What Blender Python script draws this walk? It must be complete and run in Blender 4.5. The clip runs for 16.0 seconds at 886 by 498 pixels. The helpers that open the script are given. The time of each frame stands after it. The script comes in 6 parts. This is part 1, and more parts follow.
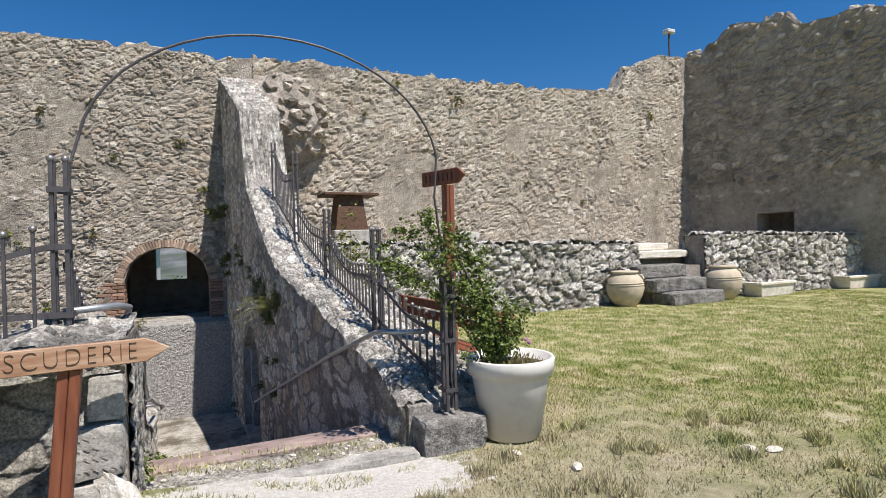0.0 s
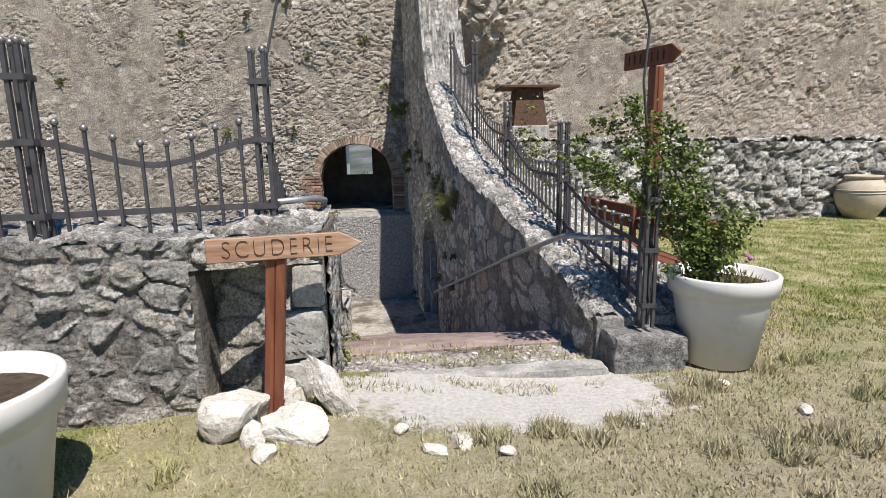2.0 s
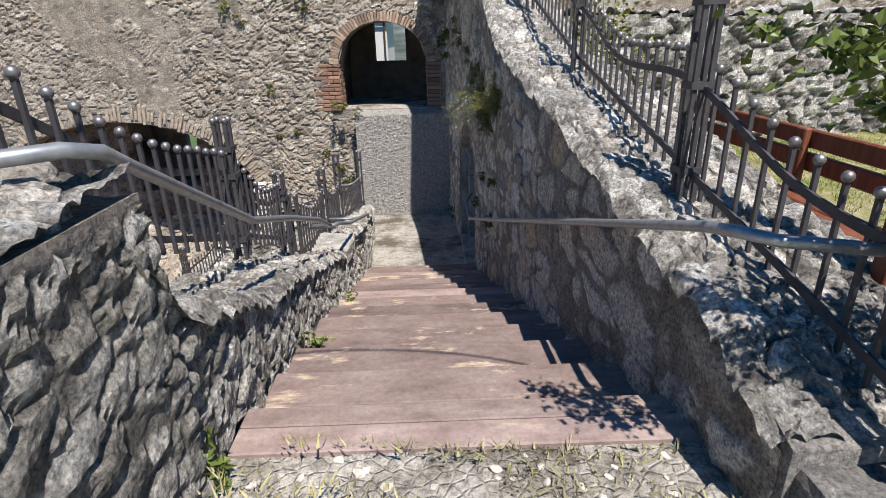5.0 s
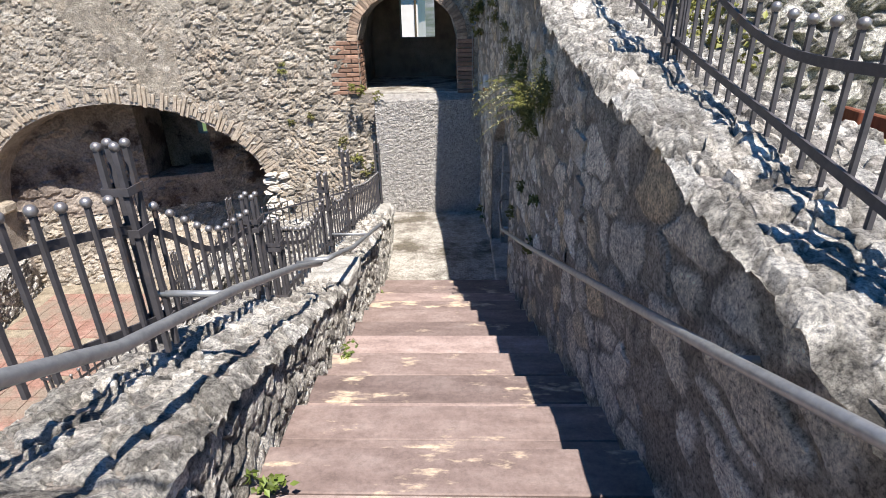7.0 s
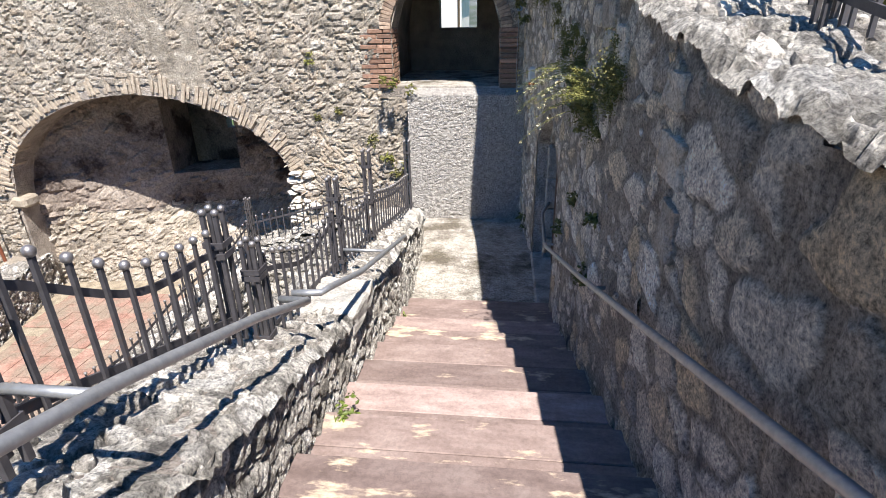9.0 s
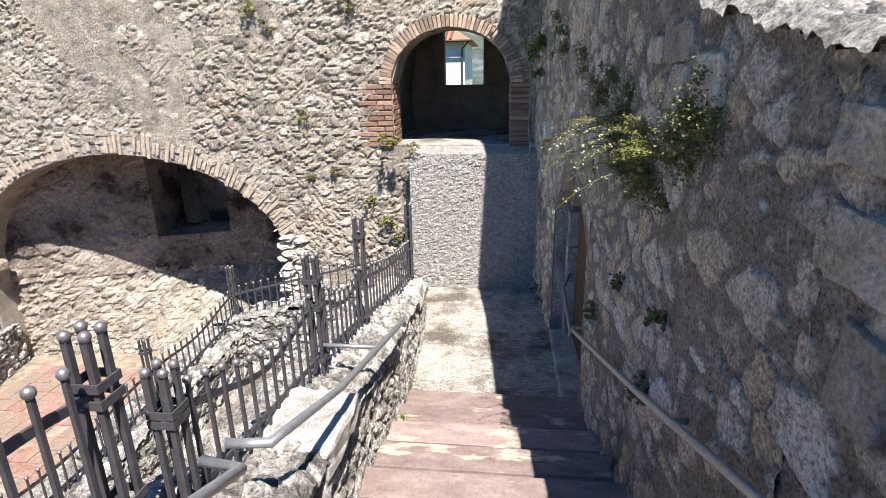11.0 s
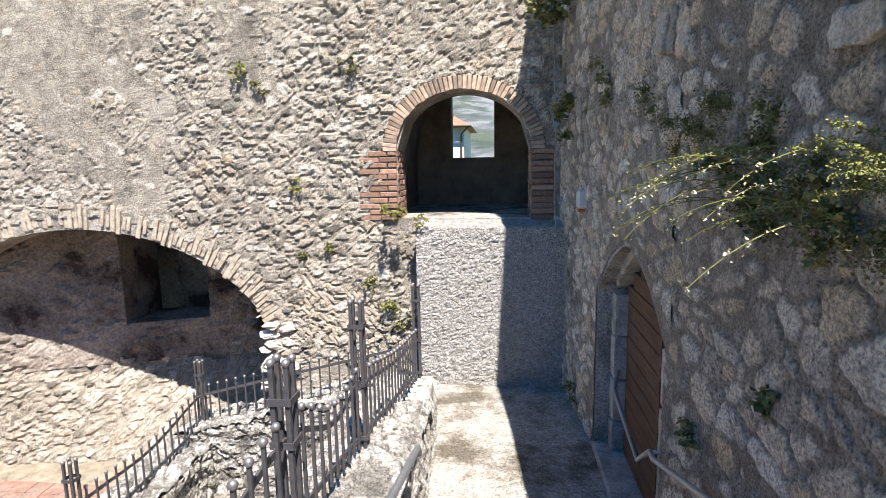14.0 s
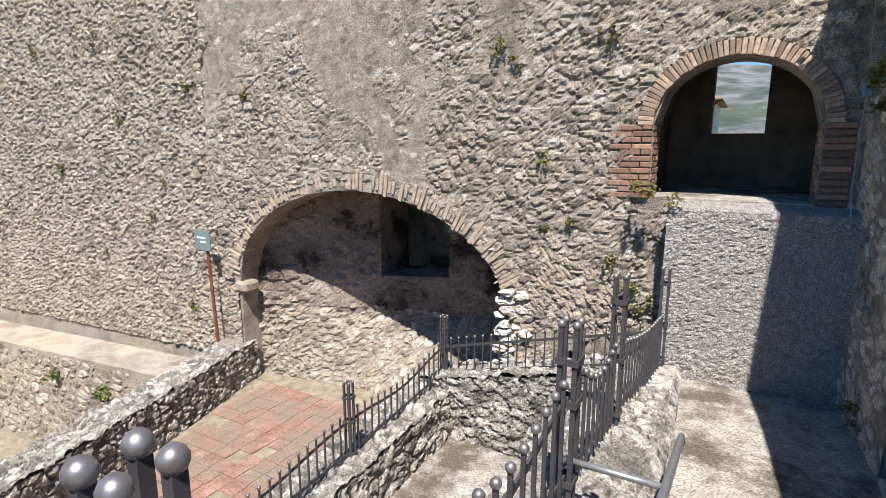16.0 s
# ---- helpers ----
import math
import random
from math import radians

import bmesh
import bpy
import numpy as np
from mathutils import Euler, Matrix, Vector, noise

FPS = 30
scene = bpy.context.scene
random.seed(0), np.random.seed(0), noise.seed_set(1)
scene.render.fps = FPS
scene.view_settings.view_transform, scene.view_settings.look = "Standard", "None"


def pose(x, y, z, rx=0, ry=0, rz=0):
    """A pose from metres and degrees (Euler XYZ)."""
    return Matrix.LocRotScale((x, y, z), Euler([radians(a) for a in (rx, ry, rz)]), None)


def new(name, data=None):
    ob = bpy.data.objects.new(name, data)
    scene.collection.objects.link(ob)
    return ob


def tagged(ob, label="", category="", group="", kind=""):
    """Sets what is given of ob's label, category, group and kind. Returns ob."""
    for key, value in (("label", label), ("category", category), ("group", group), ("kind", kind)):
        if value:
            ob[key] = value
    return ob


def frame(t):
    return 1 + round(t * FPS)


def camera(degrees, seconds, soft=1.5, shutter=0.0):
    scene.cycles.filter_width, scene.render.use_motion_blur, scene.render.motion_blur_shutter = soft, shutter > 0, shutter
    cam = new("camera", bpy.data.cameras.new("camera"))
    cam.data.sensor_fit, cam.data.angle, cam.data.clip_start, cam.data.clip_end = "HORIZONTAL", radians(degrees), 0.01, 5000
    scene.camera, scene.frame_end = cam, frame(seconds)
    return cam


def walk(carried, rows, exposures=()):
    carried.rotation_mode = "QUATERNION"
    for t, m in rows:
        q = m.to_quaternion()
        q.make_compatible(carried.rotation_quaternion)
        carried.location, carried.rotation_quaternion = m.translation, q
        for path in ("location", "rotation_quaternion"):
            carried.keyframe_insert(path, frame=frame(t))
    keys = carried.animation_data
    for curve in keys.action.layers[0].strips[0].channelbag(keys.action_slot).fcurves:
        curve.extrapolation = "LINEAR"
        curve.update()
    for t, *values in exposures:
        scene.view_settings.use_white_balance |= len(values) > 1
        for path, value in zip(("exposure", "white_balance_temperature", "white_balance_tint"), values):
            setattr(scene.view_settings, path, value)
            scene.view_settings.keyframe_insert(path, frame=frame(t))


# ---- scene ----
cam = camera(78.9, 16.0, soft=0.85)
METRES, EYE, TILT, LEAN, TURN = 8.0, 1.5, 0.0, 0.0, -25.1
ROWS = [
    (0.0, 0.0, 0.0, 0.0, -0.0, -0.01, 1.58),
    (0.5, 0.0021, 0.0005, -0.0012, 7.23, -1.24, 1.49),
    (1.0, -0.0005, 0.0017, -0.0035, 12.43, -3.14, 1.35),
    (1.5, -0.0076, 0.0134, -0.0066, 16.14, -7.16, 1.29),
    (2.0, -0.0225, 0.0408, -0.0025, 17.99, -10.27, 1.23),
    (2.5, -0.0273, 0.0785, -0.0049, 18.75, -11.92, 1.39),
    (3.0, -0.0296, 0.1211, -0.0024, 19.95, -13.77, 1.59),
    (3.5, -0.0482, 0.1678, -0.0064, 21.27, -15.5, 1.36),
    (4.0, -0.0596, 0.2183, -0.0064, 21.91, -18.44, 1.31),
    (6.5, -0.1422, 0.4572, -0.0116, 26.23, -23.24, 1.19),
    (7.0, -0.1586, 0.4853, -0.0095, 26.85, -24.03, 1.12),
    (7.5, -0.1635, 0.5161, -0.0211, 28.44, -24.05, 1.14),
    (8.0, -0.172, 0.5407, -0.0268, 30.5, -24.27, 1.1),
    (10.5, -0.2725, 0.6857, -0.0518, 31.56, -21.42, 0.93),
    (11.0, -0.2818, 0.7067, -0.0566, 31.53, -18.02, 1.08),
    (11.5, -0.3028, 0.7226, -0.0665, 31.42, -16.0, 0.78),
    (12.0, -0.3193, 0.7466, -0.0773, 31.15, -15.21, 0.82),
    (12.5, -0.3412, 0.7699, -0.0813, 31.06, -14.87, 0.96),
    (13.0, -0.3672, 0.7848, -0.0893, 31.11, -13.85, 0.66),
    (13.5, -0.3796, 0.8034, -0.0955, 31.13, -12.15, 0.84),
    (14.0, -0.3858, 0.8219, -0.0972, 31.1, -9.06, 1.02),
    (14.5, -0.4039, 0.8133, -0.1003, 31.99, -8.32, 0.58),
    (15.0, -0.416, 0.8007, -0.103, 35.98, -8.65, 0.38),
    (15.5, -0.4169, 0.7965, -0.1043, 44.31, -9.95, 0.3),
    (16.0, -0.4162, 0.7888, -0.1026, 54.22, -11.26, -0.01),
]
walk(cam, [(t, pose(0, 0, EYE, TILT, LEAN, TURN) @ pose(METRES * x, METRES * y, METRES * z, 90 + pitch, roll, yaw)) for t, x, y, z, yaw, pitch, roll in ROWS],
     exposures=[(t, e, 6560, 13) for t, e in ((0.0, 0.48), (2.0, 0.42), (4.0, 0.42), (7.0, 0.98), (11.0, 1.26), (14.0, 1.4), (15.0, 1.16), (16.0, 0.84))])

# ---- light ----
SUN_WAY = Vector((-0.4, 1.0, -1.9)).normalized()
world = bpy.data.worlds.new("sky")
scene.world = world
world.use_nodes = True
_n = world.node_tree.nodes
_sky = _n.new("ShaderNodeTexSky")
_sky.sky_type = "NISHITA"
_sky.sun_disc = False
_sky.sun_elevation = math.asin(-SUN_WAY.z)
_sky.sun_rotation = math.atan2(-SUN_WAY.x, -SUN_WAY.y)
_sky.air_density, _sky.dust_density, _sky.ozone_density = 1.0, 0.0, 4.0
_n["Background"].inputs["Strength"].default_value = 0.075
_hue = _n.new("ShaderNodeHueSaturation")
_hue.inputs["Saturation"].default_value = 1.36
_hue.inputs["Hue"].default_value = 0.503
world.node_tree.links.new(_sky.outputs[0], _hue.inputs["Color"])
world.node_tree.links.new(_hue.outputs[0], _n["Background"].inputs["Color"])
sun_data = bpy.data.lights.new("sun", "SUN")
sun_data.energy, sun_data.angle, sun_data.color = 5.0, radians(0.5), (1.0, 0.962, 0.9)
sun = new("sun", sun_data)
sun.matrix_world = Matrix.Translation((6, -12, 25)) @ SUN_WAY.to_track_quat("-Z", "Y").to_matrix().to_4x4()


# ---- materials ----
def ramp(nt, fac, stops):
    r = nt.nodes.new("ShaderNodeValToRGB")
    els = r.color_ramp.elements
    while len(els) < len(stops):
        els.new(0.5)
    for el, (p, c) in zip(els, stops):
        el.position, el.color = p, (*c, 1)
    nt.links.new(fac, r.inputs[0])
    return r.outputs[0]


def mixed(nt, fac, a, b, how="MIX"):
    m = nt.nodes.new("ShaderNodeMix")
    m.data_type, m.blend_type = "RGBA", how
    for sock, val in ((m.inputs[0], fac), (m.inputs[6], a), (m.inputs[7], b)):
        if isinstance(val, (int, float)):
            sock.default_value = val
        elif isinstance(val, tuple):
            sock.default_value = (*val, 1)
        else:
            nt.links.new(val, sock)
    return m.outputs[2]


def noisy(nt, co, scale, detail=6.0, rough=0.6, stretch=None):
    if stretch:
        mp = nt.nodes.new("ShaderNodeMapping")
        mp.inputs["Scale"].default_value = stretch
        nt.links.new(co, mp.inputs[0])
        co = mp.outputs[0]
    t = nt.nodes.new("ShaderNodeTexNoise")
    t.inputs["Scale"].default_value, t.inputs["Detail"].default_value, t.inputs["Roughness"].default_value = scale, detail, rough
    nt.links.new(co, t.inputs["Vector"])
    return t.outputs[0]


def surface(name, stops, scale=6.0, rough=0.85, metal=0.0, bump=0.4, bump_scale=40.0, depth=0.01, stain=None, stain_scale=0.6,
            stain_range=(0.5, 0.68), vary=None, stretch=None, cracks=0.0, crack_scale=9.0, speckle=0.0, speckle_scale=70.0):
    """A node material: noise-ramped base colour, broad stains, fine relief, and a tint that differs from piece to piece."""
    m = bpy.data.materials.new(name)
    m.use_nodes = True
    nt = m.node_tree
    bs = nt.nodes["Principled BSDF"]
    geo = nt.nodes.new("ShaderNodeNewGeometry")
    co = geo.outputs["Position"]
    base = ramp(nt, noisy(nt, co, scale, stretch=stretch), stops)
    if vary:
        if vary == "object":
            rnd = nt.nodes.new("ShaderNodeObjectInfo").outputs["Random"]
        else:
            rnd = geo.outputs["Random Per Island"]
        base = mixed(nt, 1.0, base, ramp(nt, rnd, [(0.0, (0.55, 0.53, 0.52)), (0.3, (0.85, 0.82, 0.78)), (0.65, (1.0, 0.97, 0.92)), (1.0, (1.4, 1.36, 1.3))]), "MULTIPLY")
    if stain:
        f = noisy(nt, co, stain_scale, 8.0, 0.65, stretch)
        f = ramp(nt, f, [(stain_range[0], (0, 0, 0)), (stain_range[1], (1, 1, 1))])
        base = mixed(nt, f, base, stain)
    if speckle:
        f = noisy(nt, co, speckle_scale, 5.0, 0.8)
        lo, hi = 1 - speckle, 1 + speckle * 0.8
        base = mixed(nt, 1.0, base, ramp(nt, f, [(0.36, (lo, lo, lo)), (0.5, (1.0, 1.0, 1.0)), (0.64, (hi, hi, hi))]), "MULTIPLY")
    nt.links.new(base, bs.inputs["Base Color"])
    bs.inputs["Roughness"].default_value, bs.inputs["Metallic"].default_value = rough, metal
    bs.inputs["Specular IOR Level"].default_value = 0.3
    if bump:
        b = nt.nodes.new("ShaderNodeBump")
        b.inputs["Strength"].default_value, b.inputs["Distance"].default_value = bump, depth
        h = noisy(nt, co, bump_scale, 8.0, 0.7, stretch)
        if cracks:
            v = nt.nodes.new("ShaderNodeTexVoronoi")
            v.feature = "DISTANCE_TO_EDGE"
            v.inputs["Scale"].default_value = crack_scale
            nt.links.new(co, v.inputs["Vector"])
            add = nt.nodes.new("ShaderNodeMath")
            add.operation = "MULTIPLY_ADD"
            nt.links.new(ramp(nt, v.outputs["Distance"], [(0.0, (0, 0, 0)), (0.12, (1, 1, 1))]), add.inputs[0])
            add.inputs[1].default_value = cracks
            nt.links.new(h, add.inputs[2])
            h = add.outputs[0]
        nt.links.new(h, b.inputs["Height"])
        nt.links.new(b.outputs[0], bs.inputs["Normal"])
    return m


GREY_STONE = [(0.28, (0.18, 0.158, 0.135)), (0.5, (0.42, 0.382, 0.335)), (0.72, (0.62, 0.58, 0.525))]
M_STONE = surface("rubble_stone", GREY_STONE, 9, 0.9, bump=1.0, bump_scale=20, depth=0.045, vary="island", stain=(0.12, 0.11, 0.10), stain_scale=1.1, stain_range=(0.55, 0.8), speckle=0.5, speckle_scale=45)
M_STONE_ONE = surface("rubble_stone_piece", GREY_STONE, 12, 0.9, bump=1.0, bump_scale=22, depth=0.04, vary="object", stain=(0.13, 0.12, 0.11), stain_scale=3.5, stain_range=(0.55, 0.75), speckle=0.5, speckle_scale=45)
M_TOP = surface("crusted_loose_stone", [(0.3, (0.2, 0.19, 0.175)), (0.5, (0.46, 0.44, 0.405)), (0.7, (0.74, 0.715, 0.67))], 14, 0.92, bump=1.0, bump_scale=34, depth=0.03, vary="island", stain=(0.09, 0.085, 0.08), stain_scale=5.0, stain_range=(0.54, 0.66), speckle=0.6, speckle_scale=55)
M_MORTAR = surface("old_lime_mortar", [(0.3, (0.24, 0.205, 0.175)), (0.55, (0.41, 0.36, 0.31)), (0.75, (0.52, 0.465, 0.40))], 3.0, 0.95, bump=1.0, bump_scale=20, depth=0.06, stain=(0.15, 0.14, 0.125), stain_scale=0.8, cracks=0.12, crack_scale=11, speckle=0.55, speckle_scale=40)
M_RUBBLE = surface("rough_rubble_facing", [(0.3, (0.13, 0.108, 0.09)), (0.46, (0.275, 0.24, 0.203)), (0.6, (0.36, 0.322, 0.278)), (0.75, (0.50, 0.462, 0.415))], 5.5, 0.95, bump=1.0, bump_scale=26, depth=0.03, stain=(0.22, 0.2, 0.175), stain_scale=1.0, stain_range=(0.56, 0.75), speckle=0.5, speckle_scale=45)
M_PLINTH = surface("mottled_dark_limestone", [(0.3, (0.09, 0.085, 0.08)), (0.5, (0.2, 0.19, 0.175)), (0.7, (0.36, 0.345, 0.315))], 16, 0.9, bump=1.0, bump_scale=45, depth=0.015, stain=(0.07, 0.066, 0.06), stain_scale=4, stain_range=(0.5, 0.66), speckle=0.55, speckle_scale=60)
M_STONE_TAN = surface("tan_wall_stone", [(0.28, (0.38, 0.335, 0.275)), (0.5, (0.58, 0.53, 0.455)), (0.72, (0.74, 0.7, 0.62))], 6, 0.9, bump=1.0, bump_scale=24, depth=0.035, vary="object", stain=(0.25, 0.235, 0.215), stain_scale=2.2, stain_range=(0.58, 0.78), speckle=0.45, speckle_scale=50)
M_DAMP = surface("streaked_damp_mortar", [(0.3, (0.2, 0.185, 0.17)), (0.5, (0.38, 0.35, 0.318)), (0.72, (0.55, 0.515, 0.47))], 3.5, 0.95, bump=1.0, bump_scale=20, depth=0.05, stain=(0.085, 0.08, 0.085), stain_scale=1.6, stain_range=(0.56, 0.7), stretch=(1.0, 1.6, 0.45), speckle=0.6, speckle_scale=40)
M_BRICK_PALE = surface("pale_worn_brick", [(0.3, (0.26, 0.185, 0.14)), (0.6, (0.41, 0.32, 0.25)), (0.85, (0.52, 0.43, 0.35))], 18, 0.9, bump=0.6, bump_scale=80, depth=0.006, vary="object", speckle=0.3, speckle_scale=80)
M_PLASTER = surface("weathered_plaster", [(0.3, (0.30, 0.265, 0.225)), (0.6, (0.46, 0.41, 0.35)), (0.8, (0.52, 0.48, 0.42))], 1.6, 0.95, bump=1.0, bump_scale=14, depth=0.05, stain=(0.2, 0.18, 0.16), stain_scale=0.9, speckle=0.45, speckle_scale=30)
M_ROUGHCAST = surface("pebbly_roughcast", [(0.3, (0.30, 0.28, 0.255)), (0.55, (0.48, 0.455, 0.42)), (0.75, (0.62, 0.595, 0.555))], 14, 0.95, bump=1.0, bump_scale=38, depth=0.03, cracks=0.6, crack_scale=22, speckle=0.5, speckle_scale=55)
# soot stains whose dark red-brown also carries the shade under the big arch
M_SOOT_SHADE = surface("sooty_shade_toned_plaster", [(0.3, (0.18, 0.145, 0.12)), (0.55, (0.33, 0.282, 0.238)), (0.75, (0.47, 0.42, 0.365))], 2.2, 0.95, bump=0.7, bump_scale=14, depth=0.03, stain=(0.06, 0.043, 0.036), stain_scale=1.1, stain_range=(0.47, 0.6), speckle=0.45, speckle_scale=22)
M_CUT = surface("cut_limestone", [(0.3, (0.26, 0.25, 0.225)), (0.6, (0.42, 0.40, 0.36)), (0.8, (0.52, 0.5, 0.45))], 7, 0.85, bump=0.6, bump_scale=60, depth=0.008, stain=(0.15, 0.145, 0.13), stain_scale=3, speckle=0.4, speckle_scale=70)
M_PALE_ROCK = surface("pale_limestone", [(0.3, (0.52, 0.465, 0.385)), (0.6, (0.7, 0.655, 0.58)), (0.8, (0.8, 0.77, 0.71))], 8, 0.85, bump=0.9, bump_scale=24, depth=0.02, speckle=0.25, speckle_scale=60)
M_BRICK = surface("red_brick", [(0.3, (0.2, 0.115, 0.085)), (0.6, (0.33, 0.21, 0.155)), (0.85, (0.43, 0.31, 0.24))], 22, 0.9, bump=0.6, bump_scale=80, depth=0.006, vary="object", speckle=0.35, speckle_scale=80)
M_VOUSSOIR = surface("pale_brick_rubble", [(0.3, (0.3, 0.25, 0.2)), (0.6, (0.48, 0.42, 0.345)), (0.85, (0.58, 0.52, 0.44))], 12, 0.9, bump=0.7, bump_scale=60, depth=0.01, vary="island", speckle=0.45, speckle_scale=50)
M_TERRACOTTA = surface("worn_terracotta_paving", [(0.3, (0.19, 0.105, 0.08)), (0.5, (0.28, 0.16, 0.125)), (0.75, (0.38, 0.26, 0.21))], 3.5, 0.9, bump=0.7, bump_scale=25, depth=0.015, stain=(0.23, 0.18, 0.14), stain_scale=1.3, stain_range=(0.42, 0.58), speckle=0.35, speckle_scale=30)
M_DIRT = surface("dry_earth", [(0.3, (0.17, 0.14, 0.10)), (0.55, (0.30, 0.255, 0.19)), (0.8, (0.42, 0.37, 0.29))], 5, 0.95, bump=0.9, bump_scale=50, depth=0.02, speckle=0.5, speckle_scale=50)
M_GRAVEL = surface("pale_gravel_floor", [(0.3, (0.24, 0.215, 0.18)), (0.5, (0.43, 0.40, 0.35)), (0.75, (0.58, 0.555, 0.50))], 6, 0.95, bump=1.0, bump_scale=32, depth=0.025, stain=(0.15, 0.13, 0.10), stain_scale=1.3, stain_range=(0.5, 0.62), cracks=0.4, crack_scale=18, speckle=0.5, speckle_scale=35)
M_LAWN = surface("sun_dried_lawn", [(0.28, (0.14, 0.175, 0.045)), (0.45, (0.27, 0.275, 0.1)), (0.58, (0.42, 0.38, 0.2)), (0.75, (0.56, 0.5, 0.34))], 2.4, 0.95, bump=1.0, bump_scale=60, depth=0.03, speckle=0.5, speckle_scale=60)
M_IRON = surface("wrought_iron", [(0.3, (0.065, 0.062, 0.066)), (0.6, (0.095, 0.09, 0.096)), (0.85, (0.13, 0.115, 0.105))], 18, 0.55, 0.35, bump=0.3, bump_scale=120, depth=0.003, stain=(0.14, 0.085, 0.055), stain_scale=8, stain_range=(0.62, 0.75))
M_BALL = surface("polished_iron_ball", [(0.3, (0.2, 0.17, 0.15)), (0.7, (0.33, 0.33, 0.34))], 40, 0.42, 0.7, bump=0.1, bump_scale=150, depth=0.001)
M_GALV = surface("galvanised_pipe", [(0.3, (0.28, 0.29, 0.30)), (0.7, (0.40, 0.41, 0.42))], 30, 0.45, 0.65, bump=0.1, bump_scale=150, depth=0.001)
M_DECK = surface("worn_red_painted_wood", [(0.2, (0.14, 0.105, 0.097)), (0.5, (0.225, 0.174, 0.163)), (0.8, (0.31, 0.255, 0.24))], 5, 0.72, bump=0.4, bump_scale=60, depth=0.004, stain=(0.50, 0.40, 0.29), stain_scale=2.2, stain_range=(0.585, 0.65), stretch=(0.7, 2.0, 2.0), speckle=0.18, speckle_scale=30, vary="object")
M_SIGN = surface("pale_varnished_wood", [(0.25, (0.23, 0.115, 0.065)), (0.5, (0.36, 0.215, 0.135)), (0.75, (0.5, 0.36, 0.255))], 9, 0.55, bump=0.3, bump_scale=60, depth=0.002, stretch=(0.4, 2.0, 5.0))
M_POST = surface("red_brown_stained_wood", [(0.3, (0.13, 0.04, 0.022)), (0.6, (0.21, 0.075, 0.04)), (0.85, (0.28, 0.13, 0.08))], 9, 0.5, bump=0.3, bump_scale=60, depth=0.002, stretch=(3.0, 3.0, 0.3))
M_DARK_WOOD = surface("dark_brown_door_wood", [(0.3, (0.06, 0.032, 0.02)), (0.6, (0.115, 0.062, 0.037)), (0.85, (0.165, 0.095, 0.06))], 8, 0.7, bump=0.5, bump_scale=50, depth=0.003, stretch=(2.0, 0.3, 3.0))
M_CARVED = surface("scorched_lettering", [(0.3, (0.02, 0.012, 0.008)), (0.7, (0.045, 0.027, 0.018))], 20, 0.8, bump=0)
M_POT = surface("white_plastic", [(0.3, (0.60, 0.58, 0.54)), (0.7, (0.70, 0.68, 0.645))], 4, 0.5, bump=0.12, bump_scale=60, depth=0.003, stain=(0.5, 0.47, 0.41), stain_scale=5, stain_range=(0.6, 0.8))
M_JAR = surface("pale_terracotta_jar", [(0.3, (0.40, 0.33, 0.24)), (0.7, (0.54, 0.47, 0.36))], 6, 0.85, bump=0.3, bump_scale=60, depth=0.005)
M_SOIL = surface("potting_soil", [(0.3, (0.045, 0.032, 0.02)), (0.7, (0.11, 0.08, 0.05))], 30, 1.0, bump=1.0, bump_scale=60, depth=0.02)
M_LEAF = surface("rose_leaf", [(0.3, (0.055, 0.09, 0.018)), (0.6, (0.135, 0.18, 0.04)), (0.85, (0.25, 0.29, 0.085))], 14, 0.5, bump=0.0, vary="island")
M_LEAF_YELLOW = surface("yellow_green_leaf", [(0.3, (0.12, 0.135, 0.03)), (0.7, (0.25, 0.25, 0.075))], 14, 0.55, bump=0.0, vary="island")
M_WEED = surface("wall_weed", [(0.3, (0.09, 0.095, 0.03)), (0.6, (0.19, 0.185, 0.065)), (0.85, (0.31, 0.285, 0.125))], 10, 0.8, bump=0.0, vary="island")
M_GRASS = surface("grass_blade", [(0.28, (0.13, 0.2, 0.035)), (0.46, (0.26, 0.3, 0.08)), (0.6, (0.45, 0.41, 0.2)), (0.75, (0.6, 0.53, 0.36))], 2.4, 0.8, bump=0.0, vary="island")
M_STEM = surface("woody_stem", [(0.3, (0.05, 0.035, 0.02)), (0.7, (0.11, 0.08, 0.045))], 30, 0.8, bump=0.2)
M_TILE_ROOF = surface("clay_roof_tile", [(0.3, (0.17, 0.085, 0.06)), (0.7, (0.3, 0.165, 0.12))], 4, 0.9, bump=0.3, vary="object")
M_HOUSE = surface("pale_render", [(0.3, (0.58, 0.56, 0.53)), (0.7, (0.68, 0.66, 0.63))], 1.0, 0.9, bump=0.1)
M_BLUE = surface("blue_grey_shutter", [(0.3, (0.16, 0.22, 0.30)), (0.7, (0.2, 0.27, 0.36))], 3, 0.6, bump=0)
M_HILL = surface("limestone_hillside", [(0.36, (0.05, 0.068, 0.05)), (0.5, (0.1, 0.112, 0.108)), (0.62, (0.18, 0.19, 0.19))], 0.03, 1.0, bump=0.6, bump_scale=0.08, depth=6, stain=(0.075, 0.095, 0.065), stain_scale=0.012, stain_range=(0.53, 0.6))
M_FIELD = surface("valley_fields", [(0.3, (0.05, 0.09, 0.03)), (0.6, (0.10, 0.14, 0.05)), (0.8, (0.2, 0.19, 0.1))], 0.05, 1.0, bump=0)
M_PLATE = surface("grey_green_notice", [(0.3, (0.16, 0.22, 0.21)), (0.7, (0.2, 0.26, 0.25))], 5, 0.4, bump=0)
